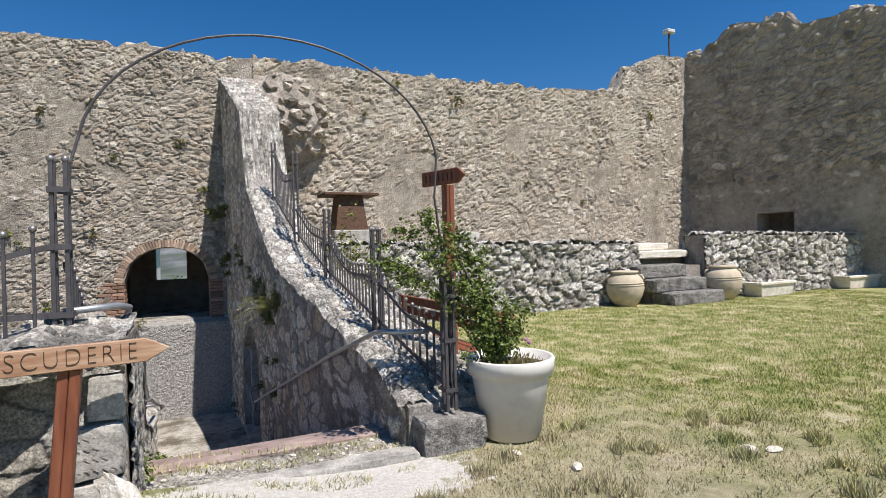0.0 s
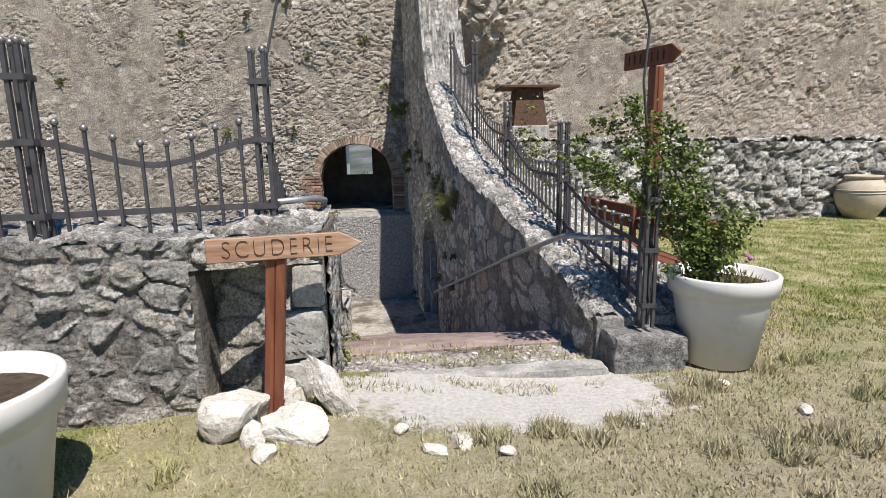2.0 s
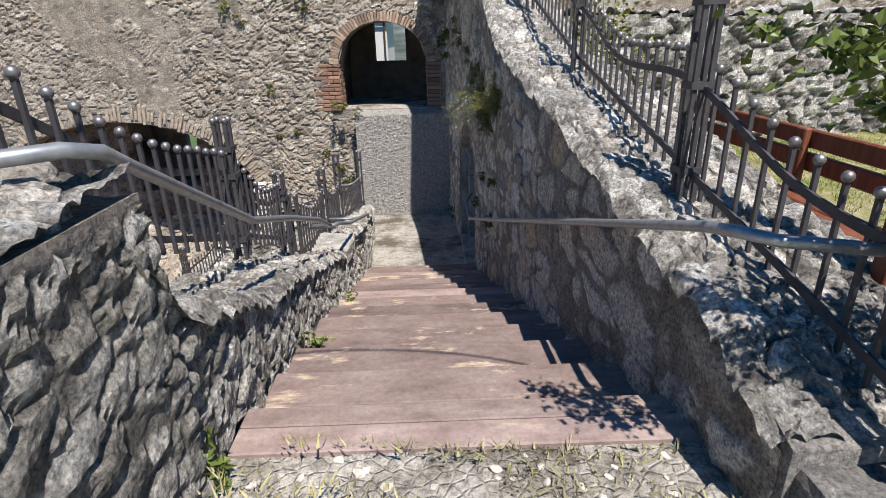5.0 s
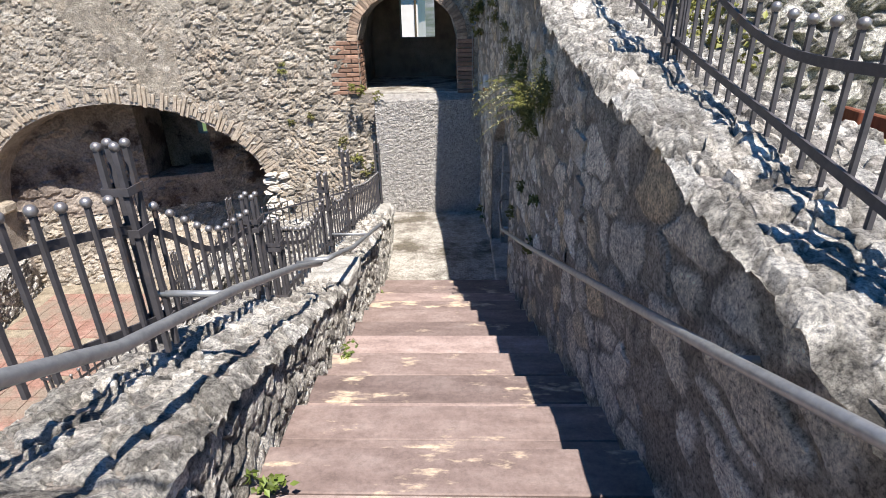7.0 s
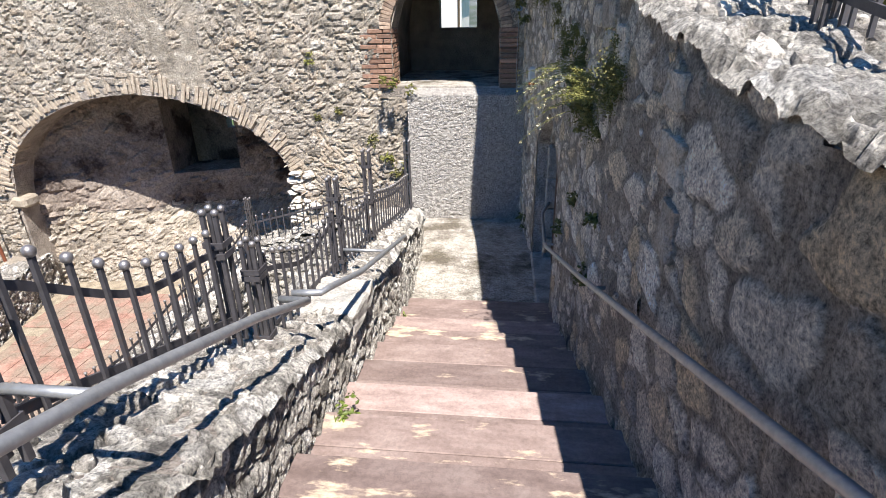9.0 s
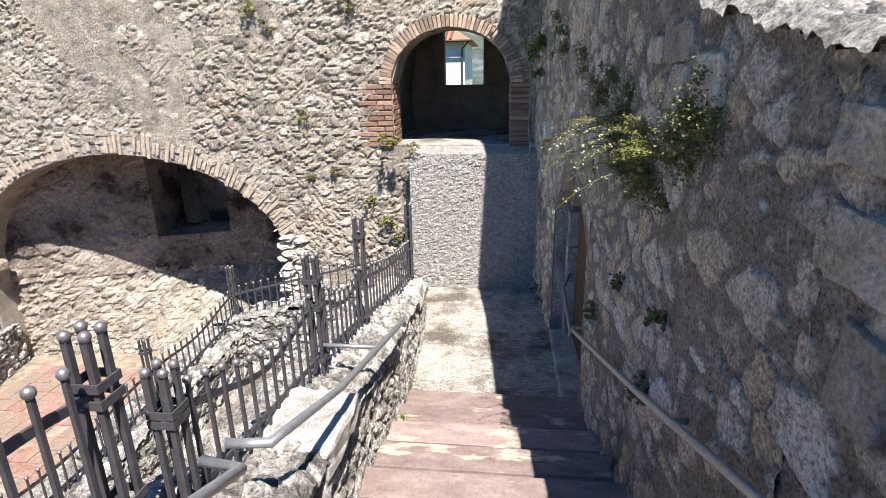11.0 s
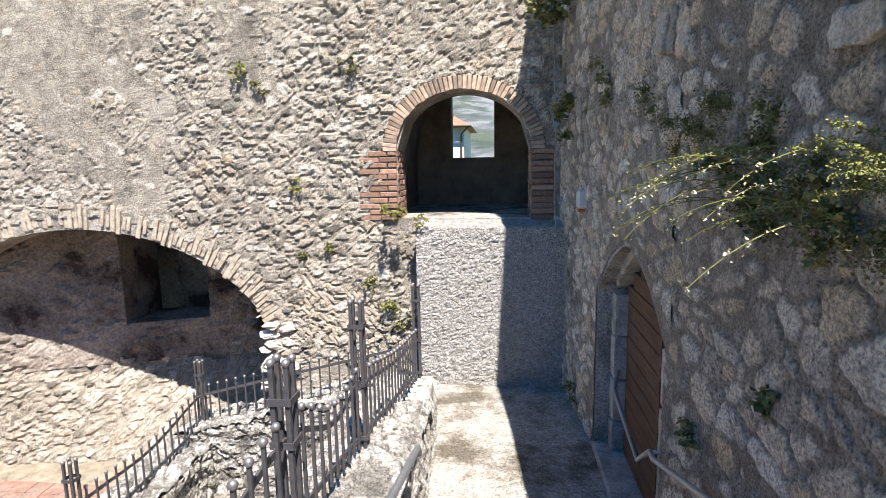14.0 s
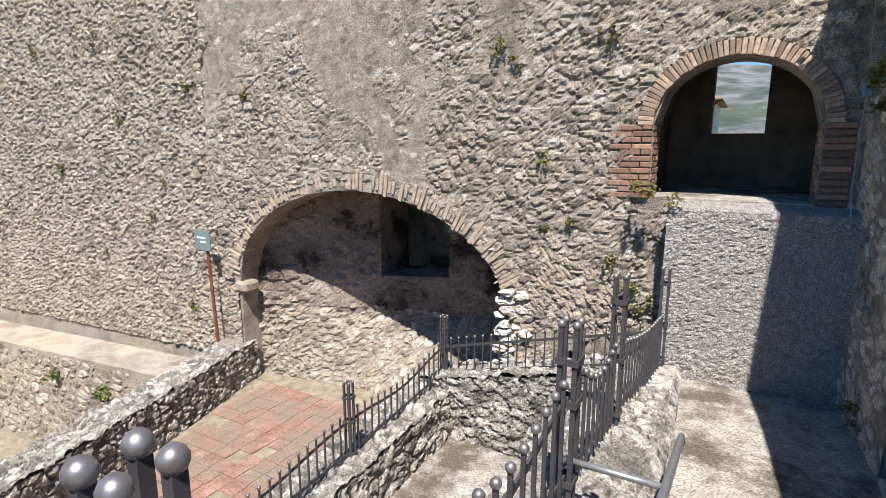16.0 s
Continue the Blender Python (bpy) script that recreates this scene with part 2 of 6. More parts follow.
M_WHITE = surface("white_print", [(0.3, (0.7, 0.7, 0.68)), (0.7, (0.75, 0.75, 0.73))], 5, 0.5, bump=0)
M_LAMP = surface("lamp_housing", [(0.3, (0.5, 0.5, 0.48)), (0.7, (0.58, 0.58, 0.56))], 5, 0.5, bump=0)
M_RED = surface("orange_plastic", [(0.3, (0.5, 0.09, 0.03)), (0.7, (0.55, 0.12, 0.04))], 5, 0.5, bump=0)
M_CABLE = surface("grey_cable", [(0.3, (0.22, 0.22, 0.22)), (0.7, (0.28, 0.28, 0.27))], 5, 0.6, bump=0)
M_PINK = surface("pink_petals", [(0.3, (0.40, 0.14, 0.32)), (0.7, (0.55, 0.25, 0.45))], 5, 0.6, bump=0)
M_CREAM = surface("cream_seed_head", [(0.3, (0.45, 0.42, 0.24)), (0.7, (0.6, 0.57, 0.38))], 9, 0.7, bump=0)
# interior walls: the lack of light is put into this darker brown
M_DARK = surface("shade_toned_interior_wall", [(0.3, (0.12, 0.095, 0.075)), (0.7, (0.27, 0.225, 0.18))], 3, 0.95, bump=0.8, bump_scale=20, depth=0.03)


def masonry(name, mortar, stones, dirt, dirt_scale=1.4, dirt_range=(0.52, 0.7), stretch=None, pale=None, depth=0.03, fine=26, crust=0.5):
    """Rubble masonry: mortar and stones told apart by the mesh attribute "stone" (how far it shows, its tone)."""
    m = bpy.data.materials.new(name)
    m.use_nodes = True
    nt = m.node_tree
    bs = nt.nodes["Principled BSDF"]
    co = nt.nodes.new("ShaderNodeNewGeometry").outputs["Position"]
    at = nt.nodes.new("ShaderNodeAttribute")
    at.attribute_name = "stone"
    sep = nt.nodes.new("ShaderNodeSeparateColor")
    nt.links.new(at.outputs["Color"], sep.inputs[0])
    bed = ramp(nt, noisy(nt, co, 6.0, 8.0, 0.7), [(0.3, mortar[0]), (0.5, tuple((a + b) / 2 for a, b in zip(*mortar))), (0.7, mortar[1])])
    face = ramp(nt, sep.outputs[1], [(i / (len(stones) - 1), c) for i, c in enumerate(stones)])
    face = mixed(nt, 1.0, face, ramp(nt, noisy(nt, co, 14.0, 8.0, 0.75), [(0.3, (1 - crust, 1 - crust, 1 - crust)), (0.5, (1.0, 0.99, 0.97)), (0.7, (1 + 0.85 * crust, 1 + 0.84 * crust, 1 + 0.8 * crust))]), "MULTIPLY")
    base = mixed(nt, sep.outputs[0], bed, face)
    f = noisy(nt, co, 55.0, 5.0, 0.8)
    base = mixed(nt, 1.0, base, ramp(nt, f, [(0.35, (0.3, 0.3, 0.31)), (0.5, (1.0, 1.0, 1.0)), (0.65, (1.55, 1.55, 1.53))]), "MULTIPLY")
    if pale:
        f = ramp(nt, noisy(nt, co, 0.7, 7.0, 0.6), [(0.52, (0, 0, 0)), (0.68, (0.6, 0.6, 0.6))])
        base = mixed(nt, f, base, pale)
    f = ramp(nt, noisy(nt, co, dirt_scale, 9.0, 0.7, stretch), [(dirt_range[0], (0, 0, 0)), (dirt_range[1], (0.85, 0.85, 0.85))])
    base = mixed(nt, f, base, dirt)
    nt.links.new(base, bs.inputs["Base Color"])
    bs.inputs["Roughness"].default_value = 0.93
    bs.inputs["Specular IOR Level"].default_value = 0.25
    b = nt.nodes.new("ShaderNodeBump")
    b.inputs["Strength"].default_value, b.inputs["Distance"].default_value = 1.0, depth
    nt.links.new(noisy(nt, co, fine, 9.0, 0.75), b.inputs["Height"])
    nt.links.new(b.outputs[0], bs.inputs["Normal"])
    return m


M_NORTH = masonry("tan_rubble_masonry", ((0.21, 0.18, 0.142), (0.5, 0.445, 0.365)), [(0.2, 0.18, 0.15), (0.36, 0.32, 0.27), (0.5, 0.45, 0.385), (0.4, 0.33, 0.255), (0.66, 0.615, 0.545)], (0.13, 0.115, 0.098), 0.9, (0.55, 0.74), pale=(0.5, 0.45, 0.375), depth=0.05, fine=30)
M_EAST = masonry("damp_shaded_masonry", ((0.22, 0.19, 0.155), (0.46, 0.405, 0.335)), [(0.4, 0.36, 0.31), (0.6, 0.545, 0.465), (0.78, 0.725, 0.64), (0.62, 0.5, 0.34), (0.84, 0.79, 0.71)], (0.085, 0.08, 0.085), 1.3, (0.54, 0.68), (1.0, 1.5, 0.5), depth=0.045, fine=34)
M_FRONT = masonry("grey_boulder_masonry", ((0.22, 0.205, 0.185), (0.52, 0.485, 0.435)), [(0.34, 0.325, 0.305), (0.53, 0.51, 0.475), (0.68, 0.63, 0.54), (0.46, 0.44, 0.41), (0.74, 0.71, 0.655)], (0.13, 0.122, 0.115), 3.0, (0.58, 0.74), depth=0.05, fine=40)
M_PARAPET = masonry("white_crusted_masonry", ((0.1, 0.092, 0.08), (0.4, 0.375, 0.34)), [(0.26, 0.245, 0.22), (0.5, 0.475, 0.43), (0.72, 0.69, 0.64), (0.42, 0.4, 0.365), (0.82, 0.8, 0.76)], (0.08, 0.075, 0.07), 4.5, (0.53, 0.64), depth=0.06, fine=36, crust=0.75)


# broad ochre and pale weathering over the old facing
for _m in (M_RUBBLE, M_PLASTER):
    _nt = _m.node_tree
    _g = _nt.nodes.new("ShaderNodeNewGeometry").outputs["Position"]
    _bs = _nt.nodes["Principled BSDF"]
    _old = _bs.inputs["Base Color"].links[0].from_socket
    _tint = ramp(_nt, noisy(_nt, _g, 0.45, 7.0, 0.65), [(0.36, (0.92, 0.91, 0.92)), (0.5, (1.02, 1.0, 0.95)), (0.62, (1.22, 1.16, 1.02))])
    _nt.links.new(mixed(_nt, 1.0, _old, _tint, "MULTIPLY"), _bs.inputs["Base Color"])

# the lawn is driest where people walk, before the gateway
for _m in (M_LAWN, M_GRASS):
    _nt = _m.node_tree
    _g = _nt.nodes.new("ShaderNodeNewGeometry").outputs["Position"]
    _mp = _nt.nodes.new("ShaderNodeMapping")
    _mp.inputs["Location"].default_value, _mp.inputs["Scale"].default_value = (-0.22, -0.4, 0.0), (0.15, 0.16, 0.0)
    _nt.links.new(_g, _mp.inputs[0])
    _len = _nt.nodes.new("ShaderNodeVectorMath")
    _len.operation = "LENGTH"
    _nt.links.new(_mp.outputs[0], _len.inputs[0])
    _add = _nt.nodes.new("ShaderNodeMath")
    _add.operation = "MULTIPLY_ADD"
    _nt.links.new(noisy(_nt, _g, 3.0, 6.0, 0.7), _add.inputs[0])
    _add.inputs[1].default_value = 0.9
    _nt.links.new(_len.outputs["Value"], _add.inputs[2])
    _mask = ramp(_nt, _add.outputs[0], [(0.6, (0.7, 0.7, 0.7)), (1.15, (0, 0, 0))])
    _bs = _nt.nodes["Principled BSDF"]
    _old = _bs.inputs["Base Color"].links[0].from_socket
    _nt.links.new(mixed(_nt, _mask, _old, ramp(_nt, noisy(_nt, _g, 14.0), [(0.3, (0.30, 0.25, 0.165)), (0.7, (0.55, 0.48, 0.35))])), _bs.inputs["Base Color"])

# pale gravel worn through the lawn before the stairs
_nt = M_LAWN.node_tree
_g = _nt.nodes.new("ShaderNodeNewGeometry").outputs["Position"]
_mp = _nt.nodes.new("ShaderNodeMapping")
_mp.inputs["Location"].default_value, _mp.inputs["Scale"].default_value = (-0.62, -7.4, 0.0), (0.92, 2.2, 0.0)
_nt.links.new(_g, _mp.inputs[0])
_len = _nt.nodes.new("ShaderNodeVectorMath")
_len.operation = "LENGTH"
_nt.links.new(_mp.outputs[0], _len.inputs[0])
_add = _nt.nodes.new("ShaderNodeMath")
_add.operation = "MULTIPLY_ADD"
_nt.links.new(noisy(_nt, _g, 7.0, 8.0, 0.7), _add.inputs[0])
_add.inputs[1].default_value = -1.75
_nt.links.new(_len.outputs["Value"], _add.inputs[2])
_mask = ramp(_nt, _add.outputs[0], [(0.0, (1, 1, 1)), (0.22, (0, 0, 0))])
_bs = _nt.nodes["Principled BSDF"]
_old = _bs.inputs["Base Color"].links[0].from_socket
_nt.links.new(mixed(_nt, _mask, _old, ramp(_nt, noisy(_nt, _g, 40.0), [(0.3, (0.55, 0.51, 0.45)), (0.65, (0.78, 0.75, 0.69))])), _bs.inputs["Base Color"])


# ---- mesh helpers ----
def mesh_obj(name, verts, faces, mat, parent=None, smooth=False):
    me = bpy.data.meshes.new(name)
    me.from_pydata([tuple(v) for v in verts], [], [tuple(f) for f in faces])
    me.materials.append(mat)
    if smooth:
        me.polygons.foreach_set("use_smooth", [True] * len(me.polygons))
    me.update()
    ob = new(name, me)
    ob.parent = parent
    return ob


def part(name, bm, mat, parent=None, label="", smooth=False):
    bmesh.ops.recalc_face_normals(bm, faces=bm.faces)
    me = bpy.data.meshes.new(name)
    bm.to_mesh(me)
    bm.free()
    me.materials.append(mat)
    if smooth:
        me.polygons.foreach_set("use_smooth", [True] * len(me.polygons))
    ob = new(name, me)
    ob.parent = parent
    if label:
        ob["label"] = label
    return ob


def empty(name, at=(0, 0, 0)):
    ob = new(name)
    ob.empty_display_size = 0.1
    ob.location = at
    return ob


def add_box(bm, lo, hi, m=None, bevel=0.0):
    r = bmesh.ops.create_cube(bm, size=1)
    vs = r["verts"]
    for v in vs:
        v.co = Vector([lo[i] + (v.co[i] + 0.5) * (hi[i] - lo[i]) for i in range(3)])
        if m:
            v.co = m @ v.co
    if bevel:
        es = list({e for v in vs for e in v.link_edges})
        bmesh.ops.bevel(bm, geom=es, offset=bevel, segments=1, affect="EDGES")


def add_rough(bm, lo, hi, amp=0.012, cuts=5, seed=0.0):
    """A weathered block: a box with worn edges and an uneven surface."""
    r = bmesh.ops.create_cube(bm, size=1)
    bmesh.ops.subdivide_edges(bm, edges=list({e for v in r["verts"] for e in v.link_edges}), cuts=cuts, use_grid_fill=True)
    mid = [(lo[i] + hi[i]) / 2 for i in range(3)]
    half = [(hi[i] - lo[i]) / 2 for i in range(3)]
    for v in bm.verts:
        p = [v.co[i] * 2 for i in range(3)]
        ln = (abs(p[0]) ** 14 + abs(p[1]) ** 14 + abs(p[2]) ** 14) ** (1 / 14)
        q = Vector([mid[i] + half[i] * p[i] / max(ln, 1e-6) for i in range(3)])
        n = noise.noise_vector(q * 7 + Vector((seed, 0, 0))) * amp + noise.noise_vector(q * 21 + Vector((0, seed, 0))) * amp * 0.5
        v.co = q + n


def add_bar(bm, a, b, w, h=None, up=(0, 0, 1)):
    """A square bar from a to b."""
    a, b = Vector(a), Vector(b)
    d = (b - a).normalized()
    u = Vector(up)
    s = d.cross(u)
    if s.length < 1e-3:
        s = Vector((1, 0, 0))
    s.normalize()
    u = s.cross(d).normalized()
    h = h or w
    vs = [bm.verts.new(p + s * (i * w / 2) + u * (j * h / 2)) for p in (a, b) for i, j in ((-1, -1), (1, -1), (1, 1), (-1, 1))]
    for f in ((0, 1, 2, 3), (7, 6, 5, 4), (0, 4, 5, 1), (1, 5, 6, 2), (2, 6, 7, 3), (3, 7, 4, 0)):
        bm.faces.new([vs[k] for k in f])


def add_strip(bm, pts, w, h):
    """A flat bar swept through points that lie over one straight line in plan."""
    pts = [Vector(p) for p in pts]
    s = (pts[-1] - pts[0]).cross(Vector((0, 0, 1))).normalized() * (w / 2)
    u = Vector((0, 0, h / 2))
    rings = [[bm.verts.new(p + q) for q in (-s - u, s - u, s + u, -s + u)] for p in pts]
    for a, b in zip(rings, rings[1:]):
        for k in range(4):
            bm.faces.new((a[k], a[(k + 1) % 4], b[(k + 1) % 4], b[k]))
    bm.faces.new(rings[0][::-1])
    bm.faces.new(rings[-1])


def add_tube(bm, pts, r, n=8, r_end=None):
    """A round tube through the points."""
    pts = [Vector(p) for p in pts]
    rings = []
    for i, p in enumerate(pts):
        d = (pts[min(i + 1, len(pts) - 1)] - pts[max(i - 1, 0)]).normalized()
        s = d.cross(Vector((0, 0, 1)))
        if s.length < 1e-2:
            s = d.cross(Vector((0, 1, 0)))
        s.normalize()
        u = s.cross(d)
        rr = r + ((r_end - r) * i / (len(pts) - 1) if r_end is not None else 0)
        rings.append([bm.verts.new(p + s * rr * math.cos(a) + u * rr * math.sin(a)) for a in [2 * math.pi * k / n for k in range(n)]])
    for a, b in zip(rings, rings[1:]):
        for k in range(n):
            bm.faces.new((a[k], a[(k + 1) % n], b[(k + 1) % n], b[k]))
    bm.faces.new(rings[0][::-1])
    bm.faces.new(rings[-1])


def add_lathe(bm, profile, n=32, at=(0, 0, 0)):
    rings = [[bm.verts.new((at[0] + r * math.cos(2 * math.pi * k / n), at[1] + r * math.sin(2 * math.pi * k / n), at[2] + z)) for k in range(n)] for r, z in profile]
    for a, b in zip(rings, rings[1:]):
        for k in range(n):
            bm.faces.new((a[k], a[(k + 1) % n], b[(k + 1) % n], b[k]))
    bm.faces.new(rings[0][::-1])
    bm.faces.new(rings[-1])


def add_ball(bm, c, r, seg=10):
    bmesh.ops.create_uvsphere(bm, u_segments=seg, v_segments=max(5, seg // 2 + 1), radius=r, matrix=Matrix.Translation(c))


def wall_slab(name, P, us, bottom, top, thick, openings, mat, parent=None):
    """A wall in its own (u, v, d) space: columns between the us, d from 0 back to -thick, pierced by openings (u0, u1, low(u), high(u))."""
    cuts = set(us)
    for u0, u1, lo, hi in openings:
        k = max(2, int((u1 - u0) / 0.12))
        cuts |= {u0 + (u1 - u0) * i / k for i in range(k + 1)}
    cuts = sorted(cuts)
    V, F = [], []

    seen = {}

    def quad(*p):
        ids = []
        for q in p:
            co = P(*q)
            key = (round(co[0], 4), round(co[1], 4), round(co[2], 4))
            if key not in seen:
                seen[key] = len(V)
                V.append(co)
            ids.append(seen[key])
        if len(set(ids)) == 4:
            F.append(ids)

    for a, b in zip(cuts, cuts[1:]):
        if b - a < 1e-5:
            continue
        mid = (a + b) / 2
        spans, low_a, low_b = [], bottom(a), bottom(b)
        for u0, u1, lo, hi in sorted((o for o in openings if o[0] < mid < o[1]), key=lambda o: o[2](mid)):
            spans.append((low_a, lo(a), low_b, lo(b)))
            quad((a, lo(a), 0), (b, lo(b), 0), (b, lo(b), -thick), (a, lo(a), -thick))
            quad((a, hi(a), -thick), (b, hi(b), -thick), (b, hi(b), 0), (a, hi(a), 0))
            low_a, low_b = hi(a), hi(b)
        spans.append((low_a, top(a), low_b, top(b)))
        quad((a, top(a), 0), (b, top(b), 0), (b, top(b), -thick), (a, top(a), -thick))
        for a0, a1, b0, b1 in spans:
            if a1 - a0 < 1e-4 and b1 - b0 < 1e-4:
                continue
            k = max(1, int((a1 - a0) / 1.5))
            for i in range(k):
                s, t = i / k, (i + 1) / k
                quad((a, a0 + (a1 - a0) * s, 0), (b, b0 + (b1 - b0) * s, 0), (b, b0 + (b1 - b0) * t, 0), (a, a0 + (a1 - a0) * t, 0))
                quad((b, b0 + (b1 - b0) * s, -thick), (a, a0 + (a1 - a0) * s, -thick), (a, a0 + (a1 - a0) * t, -thick), (b, b0 + (b1 - b0) * t, -thick))
    for u0, u1, lo, hi in openings:
        for u in (u0, u1):
            quad((u, lo(u), 0), (u, hi(u), 0), (u, hi(u), -thick), (u, lo(u), -thick))
    for u in (cuts[0], cuts[-1]):
        quad((u, bottom(u), 0), (u, top(u), 0), (u, top(u), -thick), (u, bottom(u), -thick))
    ob = mesh_obj(name, V, F, mat, parent)
    return ob


def stone_cells(rng, u0, u1, v0, v1, su, sv, K=12, keep=None, gap=0.13, power=0.5):
    """Irregular stones: star-shaped cells about jittered seeds. Returns seeds (N, 2) and outlines (N, K, 2)."""
    nu, nv = max(1, round((u1 - u0) / su)), max(1, round((v1 - v0) / sv))
    gu, gv = np.meshgrid(np.arange(-2, nu + 2), np.arange(-2, nv + 2), indexing="ij")
    s = np.stack([gu + 0.5 * (gv % 2) + rng.uniform(-0.38, 0.38, gu.shape), gv + 0.5 + rng.uniform(-0.34, 0.34, gu.shape)], -1)
    w = rng.uniform(-power, power, gu.shape)
    ang = np.arange(K) * 2 * np.pi / K + 0.2
    e = np.stack([np.cos(ang), np.sin(ang)], -1)
    core = s[2:-2, 2:-2]
    r = np.full(core.shape[:2] + (K,), 0.95)
    for i in range(-2, 3):
        for j in range(-2, 3):
            if i == 0 and j == 0:
                continue
            d = s[2 + i:s.shape[0] - 2 + i, 2 + j:s.shape[1] - 2 + j] - core
            dw = w[2:-2, 2:-2] - w[2 + i:s.shape[0] - 2 + i, 2 + j:s.shape[1] - 2 + j]
            q = ((d ** 2).sum(-1) + dw)[..., None] / 2
            de = d @ e.T
            with np.errstate(divide="ignore", invalid="ignore"):
                c = np.where(de > 1e-6, q / de, 9.0)
            r = np.minimum(r, np.maximum(c, 0.05))
    r = np.maximum(r - gap * rng.uniform(0.5, 1.5, r.shape[:2])[..., None], 0.08) * rng.uniform(0.86, 1.05, r.shape)
    r = r.reshape(-1, K)
    c = core.reshape(-1, 2)
    cu = np.stack([u0 + c[:, 0] * (u1 - u0) / nu, v0 + c[:, 1] * (v1 - v0) / nv], -1)
    out = cu[:, None, :] + r[..., None] * e[None] * np.array([(u1 - u0) / nu, (v1 - v0) / nv])
    ok = np.ones(len(cu), bool)
    for n in range(len(cu)):
        if not (u0 <= out[n, :, 0].min() and out[n, :, 0].max() <= u1 and v0 <= out[n, :, 1].min() and out[n, :, 1].max() <= v1):
            ok[n] = False
        elif keep and not (keep(*cu[n]) and all(keep(*out[n, k]) for k in (0, K // 4, K // 2, 3 * K // 4))):
            ok[n] = False
    return cu[ok], out[ok]


def stone_mesh_data(rng, cu, out, P, proud, back=0.03):
    """Vertices and faces of the stones (three rings and a crown each)."""
    N, K = out.shape[:2]
    V, F = [], []
    for n in range(N):
        h = proud * rng.uniform(0.35, 1.0)
        tu, tv = rng.uniform(-0.5, 0.5, 2)
        span = np.abs(out[n] - cu[n]).max() + 1e-6
        i = len(V)
        for scale, dep in ((1.0, -back), (0.98, h * 0.4), (0.84, h * 0.9), (0.45, h)):
            for k in range(K):
                p = cu[n] + (out[n, k] - cu[n]) * (scale if dep < 0 else scale * rng.uniform(0.9, 1.06))
                o = (p - cu[n]) / span
                d = dep if dep < 0 else dep + h * 0.5 * (tu * o[0] + tv * o[1]) + h * rng.uniform(-0.24, 0.24)
                V.append(P(p[0], p[1], d))
        V.append(P(cu[n, 0], cu[n, 1], h * rng.uniform(0.95, 1.2)))
        for ring in (0, 1, 2):
            for k in range(K):
                a, b = i + ring * K + k, i + ring * K + (k + 1) % K
                F.append((a, b, b + K, a + K))
        top = i + 3 * K
        for k in range(K):
            F.append((top + k, top + (k + 1) % K, i + 4 * K))
    return V, F


def stones_joined(name, rng, region, size, P, proud, parent, mat=None, keep=None, gap=0.13, K=10):
    cu, out = stone_cells(rng, *region, *size, K=K, keep=keep, gap=gap)
    V, F = stone_mesh_data(rng, cu, out, P, proud)
    ob = mesh_obj(name, V, F, mat or M_STONE, parent)
    ob["kind"] = "stuff"
    return ob


def ease(a, b, x):
    t = min(1.0, max(0.0, (x - a) / (b - a)))
    return t * t * (3 - 2 * t)


